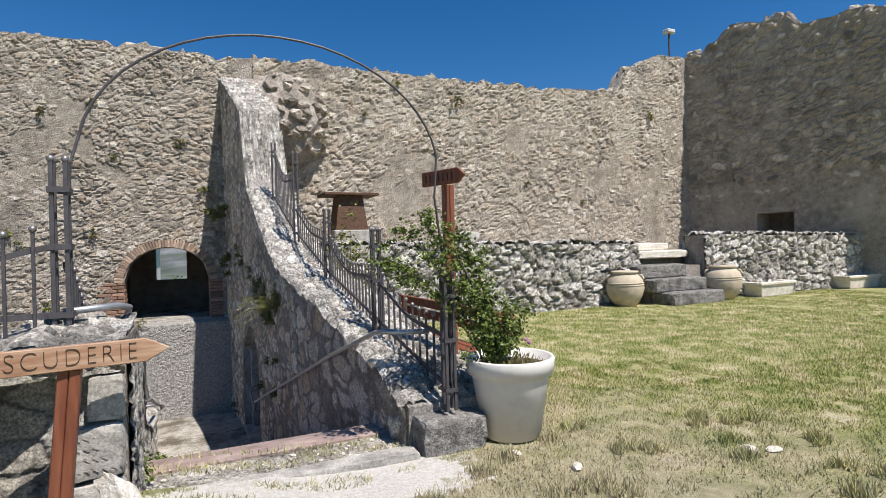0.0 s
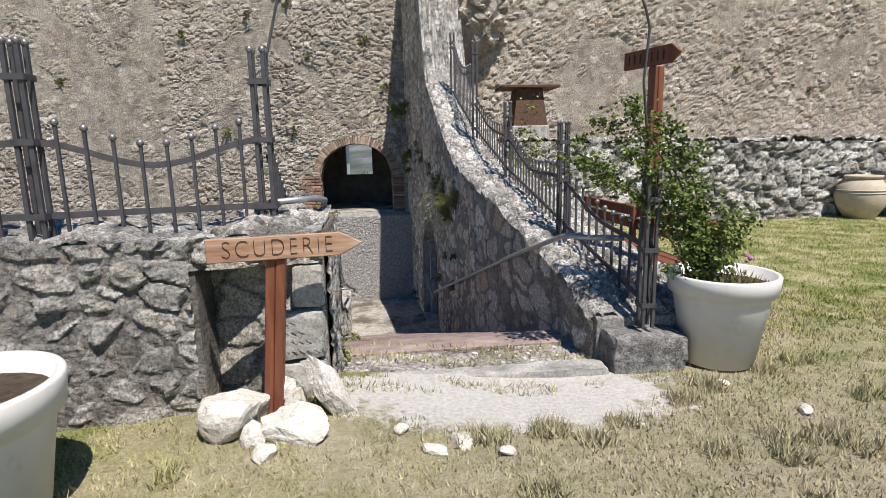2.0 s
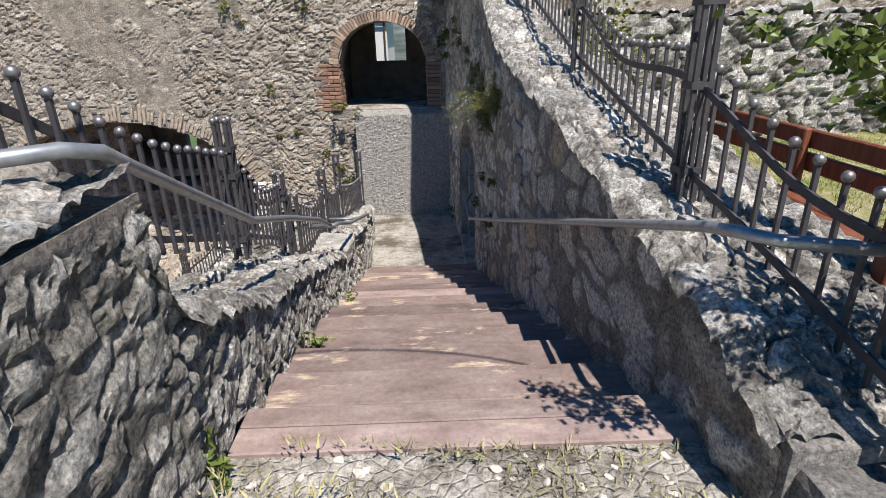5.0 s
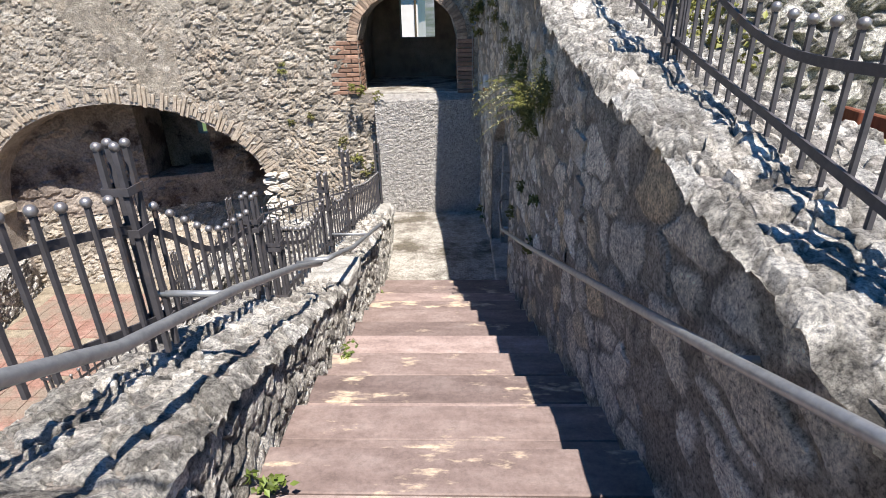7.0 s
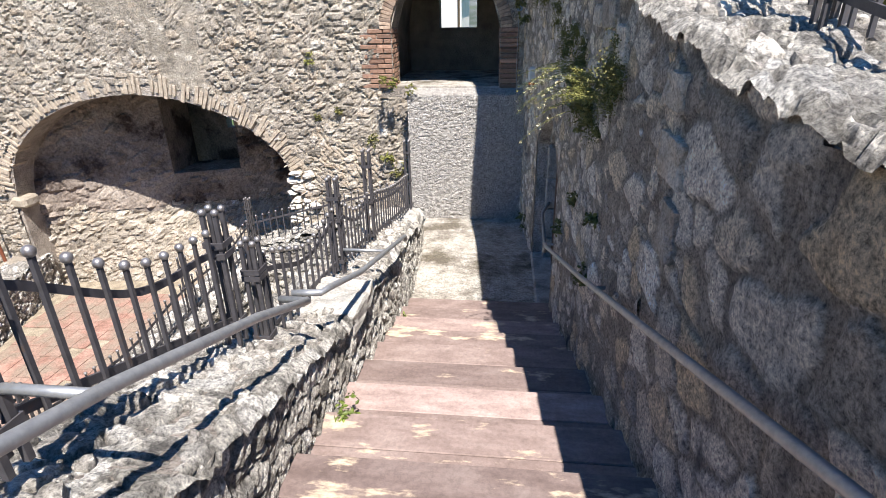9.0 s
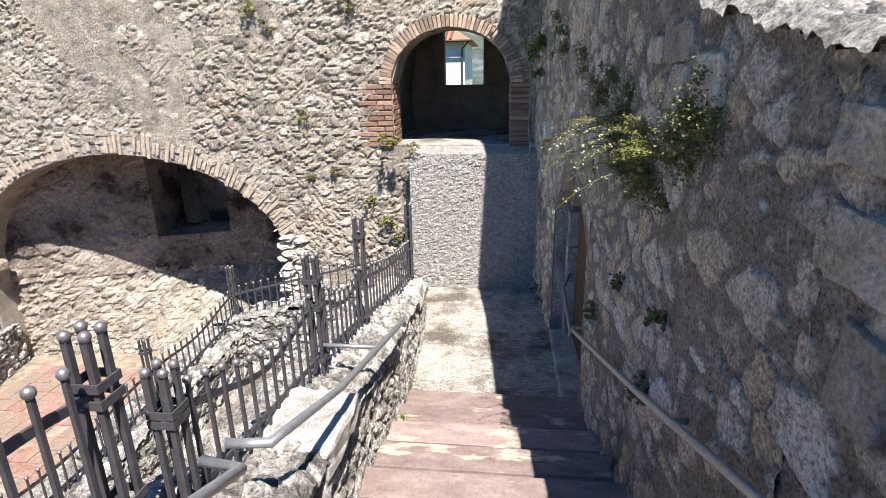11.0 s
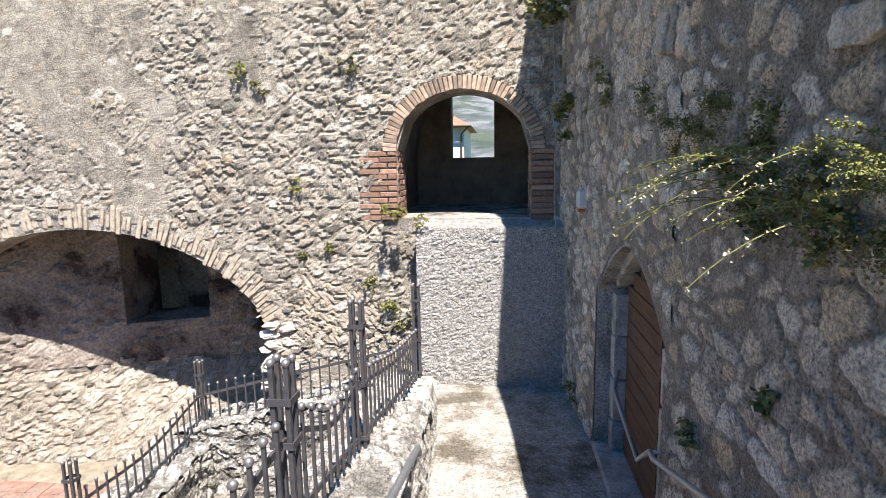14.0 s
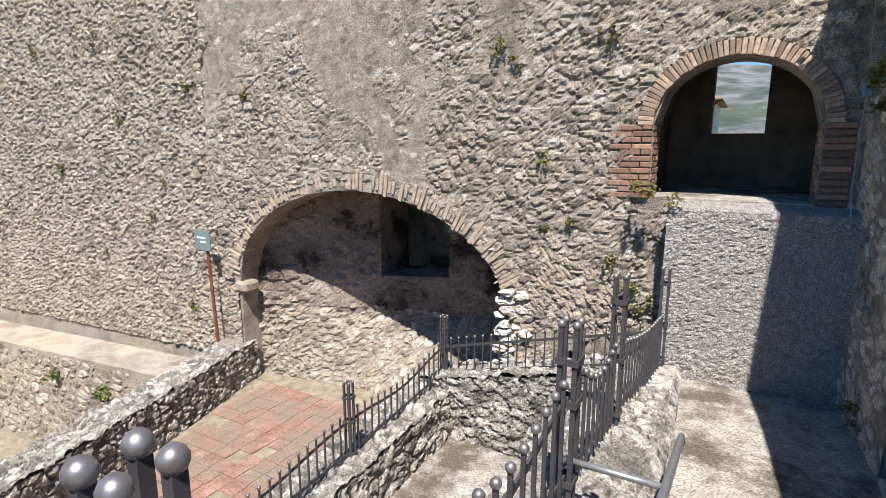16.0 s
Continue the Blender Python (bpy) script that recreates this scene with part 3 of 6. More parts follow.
def relief(name, P, u0, u1, v0, v1, step, amp, cell, keep, mat, parent, seed=0.0, smoothness=None, bed=0.1, cover=0.18, near=None, limit=300, dome=0.35, edge=0.09):
    """A rubble face as one relief: uneven stones in mortar that partly covers them; the stones inside near (u0, u1, v0, v1) become pieces of their own."""
    nu, nv = max(2, int((u1 - u0) / step)), max(2, int((v1 - v0) / step))
    V, F, C, ids = [], [], [], []
    for i in range(nu + 1):
        for j in range(nv + 1):
            u, v = u0 + (u1 - u0) * i / nu, v0 + (v1 - v0) * j / nv
            q = Vector((u / cell * 0.8, v / cell * 1.15, seed))
            q += noise.noise_vector(q * 0.4) * 0.6 + noise.noise_vector(q * 2.1) * 0.12
            d, pts = noise.voronoi(q)
            w = pts[0]
            r = math.sin(w.x * 127.1 + w.y * 311.7 + w.z * 74.7) * 43758.5453
            r -= math.floor(r)
            r2 = (r * 57.31) % 1.0
            r3 = (r * 191.7) % 1.0
            fine = noise.noise((u * 9, v * 9, seed)) * 0.34 + noise.noise((u * 24, v * 24, seed)) * 0.42
            k = smoothness(u, v) if smoothness else 1.0
            e = d[1] - d[0]
            lid = bed + cover * max(0.0, 0.2 + noise.noise((u * 1.3, v * 1.3, seed + 5.0)) + 0.8 * fine) + (0.6 if k < 0.4 else 0.0) * (r3 - 0.1)
            m = ease(lid, lid + edge, e)
            lump = m * (0.2 + 0.5 * r2 + 0.7 * ((q.x - w.x) * (r - 0.5) + (q.y - w.y) * (r3 - 0.5))) + dome * min(1.0, 2.0 * e)
            V.append(P(u, v, 0.012 + max(-0.008, amp * (lump + fine * 0.8) * k)))
            C += (m, r, r2, 1.0)
            ids.append((round(w.x, 3), round(w.y, 3)) if m > 0.45 else None)
    groups = {}
    for i in range(nu):
        for j in range(nv):
            u, v = u0 + (u1 - u0) * (i + 0.5) / nu, v0 + (v1 - v0) * (j + 0.5) / nv
            if keep(u, v):
                a = i * (nv + 1) + j
                f = (a, a + nv + 1, a + nv + 2, a + 1)
                key = ids[a]
                if near and key and ids[f[2]] == key and near[0] < u < near[1] and near[2] < v < near[3]:
                    groups.setdefault(key, []).append(f)
                else:
                    F.append(f)

    def build(nm, faces, kind):
        used = sorted({k for f in faces for k in f})
        at = {k: n for n, k in enumerate(used)}
        ob = mesh_obj(nm, [V[k] for k in used], [[at[k] for k in f] for f in faces], mat, parent)
        col = ob.data.attributes.new("stone", "FLOAT_COLOR", "POINT")
        col.data.foreach_set("color", [c for k in used for c in C[4 * k:4 * k + 4]])
        if kind:
            ob["kind"] = kind
        return ob
    big = sorted(groups.values(), key=len, reverse=True)
    for g in big[:limit]:
        if len(g) > 3:
            build("stone", g, "")
        else:
            F += g
    for g in big[limit:]:
        F += g
    return build(name, F, "stuff")


def lerp_table(rows):
    xs, ys = [r[0] for r in rows], [r[1] for r in rows]
    return lambda u: float(np.interp(u, xs, ys))


RNG = np.random.default_rng(7)

# ---- the large structure ----
STEPS, RISE, TREAD, STAIR_Y = 14, 0.171, 0.507, 4.0
W_Y = 14.95


def jag(u, amp=0.12, f=1.7, seed=0.0):
    return amp * (noise.noise((u * f, seed, 0.3)) + 0.6 * noise.noise((u * f * 3.1, seed, 2.3)))


def arch(u0, u1, spring, rise):
    c, h = (u0 + u1) / 2, (u1 - u0) / 2
    return lambda u: spring + rise * math.sqrt(max(0.0, 1 - ((u - c) / h) ** 2))


def slab_box(name, lo, hi, mat, label, cat="floor", m=None):
    bm = bmesh.new()
    add_box(bm, lo, hi, m)
    return tagged(part(name, bm, mat), label, cat, kind="structure")


def flat(v):
    return lambda u: v


big_top = arch(-9.75, -3.45, -2.3, 2.1)
small_top = arch(-1.47, 0.42, 0.9, 0.82)
vault_top = arch(-1.6, 0.7, 0.9, 1.6)


def W(u, v, d):
    return (u, W_Y - d, v)


_wt = lerp_table([(-10.5, 6.5), (-3.7, 6.62), (1.0, 6.62), (3.3, 6.8), (7.1, 6.7), (13.2, 6.95), (14.3, 7.1), (14.6, 7.9), (15.4, 8.2), (16.2, 8.6), (17.9, 8.6)])


def w_top(u):
    return _wt(u) + jag(u, 0.16)


wall_w = wall_slab("wall_north", W, [-10.5 + 0.25 * i for i in range(114)], flat(-4.8), w_top, 0.65,
                   [(-9.75, -3.45, flat(-4.7), big_top), (-1.47, 0.42, flat(-0.1), small_top)], M_MORTAR)
tagged(wall_w, "tall weathered grey rubble-stone castle wall with two arched openings", "wall", kind="structure")

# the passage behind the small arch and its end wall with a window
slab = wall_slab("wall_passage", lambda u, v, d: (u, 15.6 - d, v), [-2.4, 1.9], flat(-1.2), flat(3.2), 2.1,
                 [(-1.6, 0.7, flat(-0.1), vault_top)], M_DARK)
tagged(slab, "plastered vaulted passage walls behind the arch, shade in their dark colour", "wall", kind="structure")
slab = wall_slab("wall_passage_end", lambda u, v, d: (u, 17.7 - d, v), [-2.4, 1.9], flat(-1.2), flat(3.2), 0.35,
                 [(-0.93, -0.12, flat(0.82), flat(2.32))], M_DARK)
tagged(slab, "end wall of the passage with a square window opening, shade in its dark colour", "wall", kind="structure")

# the alcove under the big arch
def alcove(u, v, d):
    return (u, 15.45 + 0.4 * (u + 9.75) - d, v)


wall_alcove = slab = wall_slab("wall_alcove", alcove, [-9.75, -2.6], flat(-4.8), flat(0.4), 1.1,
                 [(-7.1, -5.7, flat(-2.2), flat(0.05))], M_SOOT_SHADE)
tagged(slab, "sooty plastered back wall of the arched alcove with a deep niche, shade in its colour", "wall", kind="structure")
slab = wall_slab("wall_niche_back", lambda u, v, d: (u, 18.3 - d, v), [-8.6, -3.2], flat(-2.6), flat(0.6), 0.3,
                 [(-6.55, -6.2, flat(-1.5), flat(-0.2))], M_SOOT_SHADE)
tagged(slab, "back of the alcove niche with a narrow daylight slit, soot and shade in its colour", "wall", kind="structure")

# flat slab hidden behind the arch, added to keep light out from above
slab_box("alcove_cover", (-10.2, 15.62, 0.02), (-2.42, 18.62, 0.5), M_SOOT_SHADE, "unseen flat cover keeping light out of the alcove", "vault")
slab_box("alcove_side", (-3.3, 15.62, -4.8), (-2.7, 17.7, 0.01), M_SOOT_SHADE, "side wall of the alcove", "wall")

# the set-back wall beyond the ragged end of the tall wall, and the ledge at its foot
def L(u, v, d):
    return (u, 15.58 + 0.085 * (u + 10.0) - d * 1.0, v)


wall_l = wall_slab("wall_northwest", L, [-34 + 1.0 * i for i in range(24)] + [-10.4], flat(-8.0), lambda u: 7.0 + jag(u), 0.8, [], M_PLASTER)
tagged(wall_l, "tall sunlit rough plastered castle wall set back beyond the arch", "wall", kind="structure")
ledge = wall_slab("wall_ledge", lambda u, v, d: (u, 14.15 + 0.085 * (u + 10.0) - d, v), [-34, -28, -22, -16, -13, -10.2], flat(-8.0), lambda u: -4.55 + 0.02 * (u + 10), 1.1, [], M_PLASTER)
tagged(ledge, "battered stone footing with a pale dusty ledge on top", "wall", kind="structure")

# stair-side spine wall on the right
sx_face = lerp_table([(3.5, 1.5), (5.4, 1.37), (8.7, 1.2), (11, 1.15), (12.5, 1.07), (13.2, 1.01), (15.0, 0.84)])
_st = lerp_table([(3.85, 0.27), (4.2, 0.47), (5.8, 0.83), (8.0, 1.2), (8.6, 1.32), (10.65, 2.24), (11.7, 2.9), (12.25, 4.6), (13.2, 5.1), (14.95, 6.1)])


def spine_top(u):
    return _st(u) + jag(u, 0.05, 2.5, 5.0)


def S(u, v, d):
    lean = 0.03 * min(1.0, max(0.0, (v - 2.3) / 2.5)) * min(1.0, max(0.0, (u - 11.0) / 1.0))
    return (sx_face(u) - lean - d, u, v)


def door_top(u):
    c, h = 12.0, 0.98
    t = min(1.0, abs(u - c) / h)
    return -0.62 + 0.6 * (1 - t ** 1.7)


wall_s = wall_slab("wall_stair_east", S, [3.85 + 0.2 * i for i in range(56)] + [14.93], flat(-3.0), spine_top, 0.8,
                   [(11.02, 12.98, flat(-2.5), door_top)], M_DAMP)
tagged(wall_s, "shaded rubble-stone wall rising beside the stairs to the tall wall", "wall", kind="structure")

# stair parapet on the left
px_face = lerp_table([(3.1, -0.31), (4.0, -0.35), (6.1, -0.5), (8.0, -0.56), (11.0, -0.68), (13.3, -0.8)])
_pt = lerp_table([(3.1, 1.05), (3.9, 1.0), (4.15, 0.66), (5.2, 0.19), (6.5, -0.2), (7.2, -0.44), (8.05, -0.75), (8.5, -0.82), (10.1, -1.2), (10.6, -1.28), (12.2, -1.6), (12.3, -1.78), (13.3, -1.82)])


def par_top(u):
    return _pt(u) + jag(u, 0.03, 3.0, 9.0)


def Q(u, v, d):
    return (px_face(u) + d, u, v)


wall_p = wall_slab("wall_stair_west", Q, [3.9 + 0.2 * i for i in range(47)], flat(-4.6), par_top, 0.66, [], M_MORTAR)
tagged(wall_p, "sloping rubble-stone parapet along the stairs", "wall", kind="structure")


# low wall across the front
def Fw(u, v, d):
    return (u, 3.32 + 0.12 * (u + 0.31) - d, v)


wall_f = wall_slab("wall_front", Fw, [-7 + 0.2 * i for i in range(34)] + [-0.33], flat(-0.3), lambda u: 1.06 + jag(u, 0.05, 2.5, 3.0), 0.75, [(-0.98, -0.35, flat(0.0), flat(0.9))], M_MORTAR)
tagged(wall_f, "low grey rubble-stone wall carrying an iron fence", "wall", kind="structure")
def Rw(u, v, d):
    return (u, 3.34 + 0.12 * (u + 0.31) + 0.27 * max(0.0, (-0.335 - u) / 0.635) - d, v)


recess = wall_slab("wall_front_recess", Rw, [-0.985, -0.66, -0.335], flat(-0.1), flat(0.93), 0.3, [], M_MORTAR)
tagged(recess, "slanting recess in the low stone wall behind the sign", "wall", kind="structure")
slab = wall_slab("wall_front_footing", lambda u, v, d: (u, 3.2 - d, v), [-7, -0.4], flat(-4.6), flat(-0.28), 0.65, [], M_MORTAR)
tagged(slab, "retaining wall below the low front wall", "wall", kind="structure")


# grounds
def lawn_z(x, y):
    mound = 0.12 * min(1, max(0, (0.9 - x) / 1.2)) * min(1, max(0, (y - 1.6) / 1.3)) * (1 if x > -4 else 0.8)
    return mound + 0.03 * noise.noise((x * 0.5, y * 0.5, 0)) + 0.012 * noise.noise((x * 2.3, y * 2.3, 4))


V, F, idx = [], [], {}
xs = [-60, -30, -15, -8] + [-6 + 0.2 * i for i in range(0, 80)] + [11, 13, 16, 20, 26, 40]
ys = [-60, -30, -14, -6] + [-3 + 0.2 * i for i in range(0, 67)] + [10.45]
xs = sorted(set(xs) | {-0.31, 1.56})
ys = sorted(set(ys) | {3.36, 3.66})


def lv(i, j):
    if (i, j) not in idx:
        idx[(i, j)] = len(V)
        V.append((xs[i], ys[j], lawn_z(xs[i], ys[j]) - 0.01))
    return idx[(i, j)]


for i in range(len(xs) - 1):
    for j in range(len(ys) - 1):
        mx, my = (xs[i] + xs[i + 1]) / 2, (ys[j] + ys[j + 1]) / 2
        if (mx < -0.31 and my > 3.36) or (mx < 1.56 and my > 3.66):
            continue
        F.append((lv(i, j), lv(i + 1, j), lv(i + 1, j + 1), lv(i, j + 1)))
ground = tagged(mesh_obj("ground", V, F, M_LAWN), "sun-dried lawn with green patches and bare earth", "lawn", kind="structure")

slab_box("landing_strip", (-0.34, 3.6, -0.5), (1.5, 4.27, -0.02), M_GRAVEL, "gravelly strip of ground before the wooden stairs")
landing = slab_box("landing", (-0.9, 11.05, -3.0), (1.3, 14.7, -2.42), M_GRAVEL, "pale gravel landing at the foot of the stairs")
terrace = slab_box("terrace_floor", (-9.9, 3.8, -5.0), (-4.2, 17.6, -4.6), M_DIRT, "dusty terrace floor below the stairs")
slab_box("well_floor", (-4.0, 3.8, -4.0), (-1.2, 13.4, -3.4), M_GRAVEL, "gravel floor of the sunken passage between the parapets")
slab_box("ditch", (-45, 2.0, -8.2), (-8.4, 15.0, -7.6), M_DIRT, "dry ground below the parapet", "ground")
slab_box("field", (-900, 18.5, -14.2), (900, 1500, -14), M_FIELD, "green valley floor beyond the castle", "field")

# block below the small arch
bm = bmesh.new()
add_box(bm, (-1.17, 14.58, -2.6), (1.1, 14.96, -0.14), bevel=0.03)
for v in bm.verts:
    if v.co.z > -1 and v.co.y > 14.8:
        v.co.z += 0.06
block = tagged(part("masonry_block", bm, M_ROUGHCAST), "pebbly roughcast masonry block with a pale worn top below the arch", "masonry block", kind="structure")
bm = bmesh.new()
add_box(bm, (-1.62, 14.97, -0.3), (0.72, 17.72, -0.06))
tagged(part("passage_floor", bm, M_GRAVEL), "dusty stone floor of the arched passage", "floor", kind="structure")

# parapet of the lower terrace with the far fence on it
def wall_run(name, pts, width, base, label, mat=M_MORTAR, stones=0.0, seed=3, size=(0.19, 0.125)):
    """A free-standing wall along pts (x, y, top)."""
    ob = None
    for (x0, y0, t0), (x1, y1, t1) in zip(pts, pts[1:]):
        length = math.hypot(x1 - x0, y1 - y0)
        ux, uy = (x1 - x0) / length, (y1 - y0) / length
        nx, ny = -uy, ux

        def P(u, v, d, x0=x0, y0=y0, ux=ux, uy=uy, nx=nx, ny=ny):
            return (x0 + ux * u + nx * (width / 2 + d), y0 + uy * u + ny * (width / 2 + d), v)

        def P2(u, v, d, x0=x0, y0=y0, ux=ux, uy=uy, nx=nx, ny=ny):
            return (x0 + ux * u - nx * (width / 2 + d), y0 + uy * u - ny * (width / 2 + d), v)

        def top(u, t0=t0, t1=t1, length=length):
            return t0 + (t1 - t0) * u / length + jag(u + x0, 0.04, 2.5, y0)

        def P3(u, v, d, x0=x0, y0=y0, ux=ux, uy=uy, nx=nx, ny=ny, top=top):
            return (x0 + ux * u + nx * v, y0 + uy * u + ny * v, top(u) + d)
        us = [length * i / max(2, int(length / 0.25)) for i in range(max(2, int(length / 0.25)) + 1)]
        ob = wall_slab(name, P, us, flat(base), top, width, [], mat)
        tagged(ob, label, "wall", kind="structure")
        if stones:
            low = max(base, min(t0, t1) - 2.2)
            step = max(0.03, 0.16 * size[0])
            ok = lambda u, v, top=top: v < top(u) + 0.01
            relief("rubble_face", P, 0, length, low, max(t0, t1) + 0.05, step, stones * 1.2, size[0] * 0.9, ok, M_PARAPET, ob, seed * 3.1, bed=0.03, cover=0.1)
            relief("rubble_face", P2, 0, length, low, max(t0, t1) + 0.05, step, stones * 1.2, size[0] * 0.9, ok, M_PARAPET, ob, seed * 3.3, bed=0.03, cover=0.1, near=(0, length, low, 9), limit=150)
            relief("top_rubble", P3, 0, length, -width / 2 - 0.03, width / 2 + 0.03, step, stones * 1.3, size[0] * 0.75, lambda u, v: True, M_PARAPET, ob, seed * 3.7, bed=0.05, cover=0.12)
    return ob


wall_run("wall_terrace", [(-3.95, 3.9, -2.6), (-3.95, 10.4, -2.85), (-3.95, 13.55, -2.72)], 0.6, -4.6, "rubble-stone parapet with an iron fence above the terrace", stones=0.045)
wall_run("wall_terrace_north", [(-4.2, 13.6, -2.7), (-1.3, 13.45, -1.95)], 0.6, -4.6, "rubble-stone cross wall carrying an iron fence", stones=0.045, seed=4)
wall_run("wall_terrace_west", [(-8.2, 8.2, -3.75), (-10.0, 15.1, -3.75)], 0.65, -8, "low rubble-stone parapet round the terracotta terrace", stones=0.045, seed=5)

# terrace to the east: retaining walls, steps, upper ground, tower walls
wall_run("wall_garden_west", [(2.1, 10.6, 1.62), (10.3, 10.6, 1.48)], 0.6, -0.2, "low grey rubble-stone retaining wall behind the lawn", stones=0.085, seed=6, size=(0.3, 0.22))
wall_run("wall_garden_east", [(12.2, 10.2, 1.68), (19.0, 10.0, 1.56)], 0.6, -0.2, "low grey rubble-stone retaining wall behind the lawn", stones=0.085, seed=8, size=(0.3, 0.22))
slab_box("upper_ground", (1.6, 10.8, -0.5), (19.5, 15.1, 1.25), M_DIRT, "dry ground of the upper terrace", "ground")


def tower_wall(name, a, b, ta, tb, seed, holes=()):
    length = math.hypot(b[0] - a[0], b[1] - a[1])
    ux, uy = (b[0] - a[0]) / length, (b[1] - a[1]) / length
    nx, ny = uy, -ux

    def P(u, v, d):
        return (a[0] + ux * u + nx * d, a[1] + uy * u + ny * d, v)

    def top(u):
        return ta + (tb - ta) * u / length + jag(u, 0.3, 1.1, seed)
    ob = wall_slab(name, P, [length * i / 24 for i in range(25)], flat(-0.5), top, 1.0, list(holes), M_PLASTER)
    tagged(ob, "tall shaded grey stone tower wall with a broken top", "wall", kind="structure")
    return ob, P, top, length


tower_1 = tower_wall("wall_tower_north", (17.6, 15.4), (18.2, 13.4), 8.4, 9.2, 1.0)
tower_2 = tower_wall("wall_tower_east", (18.2, 13.4), (19.6, 6.0), 9.5, 7.6, 2.0, [(0.76, 1.95, flat(0.9), flat(2.45))])
# sheet behind the doorway, its shade put into the colour
slab_box("tower_inside", (19.6, 10.5, 0.0), (20.0, 14, 4), M_DARK, "back of the tower doorway, shade in its dark colour", "wall", None)

# ---- stairs ----
def build_stairs():
    th = tagged(empty("stairs", (0.4, 4, 0)), "worn red-brown painted wooden stairs between stone walls", "stairs")
    inv = Matrix.Translation((-0.4, -4, 0))
    for k in range(STEPS):
        y0, z = STAIR_Y + TREAD * k, -RISE * k
        x0, x1 = px_face(y0) + 0.01, sx_face(y0) - 0.01
        for i in range(2):
            bm = bmesh.new()
            ya = y0 - 0.02 + i * (TREAD / 2 + 0.01)
            yb = ya + TREAD / 2 + (0.006 if i == 0 else 0.02)
            if k == 0:
                ya, yb = ((4.25, 4.395), (4.4, y0 + TREAD + 0.01))[i]
            add_box(bm, (x0, ya, z - 0.045 - 0.002 * i), (x1, yb, z + RNG.uniform(-0.003, 0.003)), inv, bevel=0.006)
            part("tread_board", bm, M_DECK, th)
        bm = bmesh.new()
        add_box(bm, (x0, y0 + TREAD - 0.03, z - RISE - 0.02), (x1, y0 + TREAD - 0.008, z - 0.047), inv)
        part("riser", bm, M_DECK, th)
    return th


build_stairs()

# ---- kerb and plinth ----
bm = bmesh.new()
add_rough(bm, (-0.33, 3.62, -0.2), (1.47, 3.77, 0.045), 0.014, 16)
tagged(part("kerb", bm, M_CUT), "worn limestone kerb at the head of the stairs", "kerb", kind="structure")
bm = bmesh.new()
add_rough(bm, (1.5, 3.6, -0.2), (2.03, 4.15, 0.235), 0.02, 9)
tagged(part("plinth", bm, M_PLINTH), "rough-cut limestone plinth at the end of the wall", "plinth", kind="structure")


# ---- iron fences ----
_bal = {}


def baluster_mesh(length):
    key = round(length, 2)
    if key not in _bal:
        bm = bmesh.new()
        add_bar(bm, (0, 0, 0), (0, 0, key), 0.016)
        me = bpy.data.meshes.new("baluster")
        bm.to_mesh(me)
        bm.free()
        me.materials.append(M_IRON)
        _bal[key] = me
    return _bal[key]


def ball_mesh():
    if "ball" not in _bal:
        bm = bmesh.new()
        add_ball(bm, (0, 0, 0), 0.02, 12)
        me = bpy.data.meshes.new("ball")
        bm.to_mesh(me)
        bm.free()
        me.materials.append(M_BALL)
        me.polygons.foreach_set("use_smooth", [True] * len(me.polygons))
        _bal["ball"] = me
    return _bal["ball"]


def fence_post(th, x, y, z0, z1, clamps, spread=0.034):
    """A bundle of four square rods with ball tips, held by flat clamps."""
    for i, j in ((-1, -1), (1, -1), (1, 1), (-1, 1)):
        r = new("post_rod", baluster_mesh(z1 - z0))
        r.scale = (1.35, 1.35, 1)
        r.location = (x + i * spread, y + j * spread, z0)
        r.parent = th
        b = new("ball", ball_mesh())
        b.location = (x + i * spread, y + j * spread, z0 + round(z1 - z0, 2) + 0.012)
        b.parent = th
    for z in clamps:
        bm = bmesh.new()
        o, n = spread + 0.014, spread + 0.02
        for lo, hi in (((-n, -n), (n, -o)), ((-n, o), (n, n)), ((-n, -o), (-o, o)), ((o, -o), (n, o))):
            add_box(bm, (x + lo[0], y + lo[1], z - 0.016), (x + hi[0], y + hi[1], z + 0.016))
        part("clamp", bm, M_IRON, th)


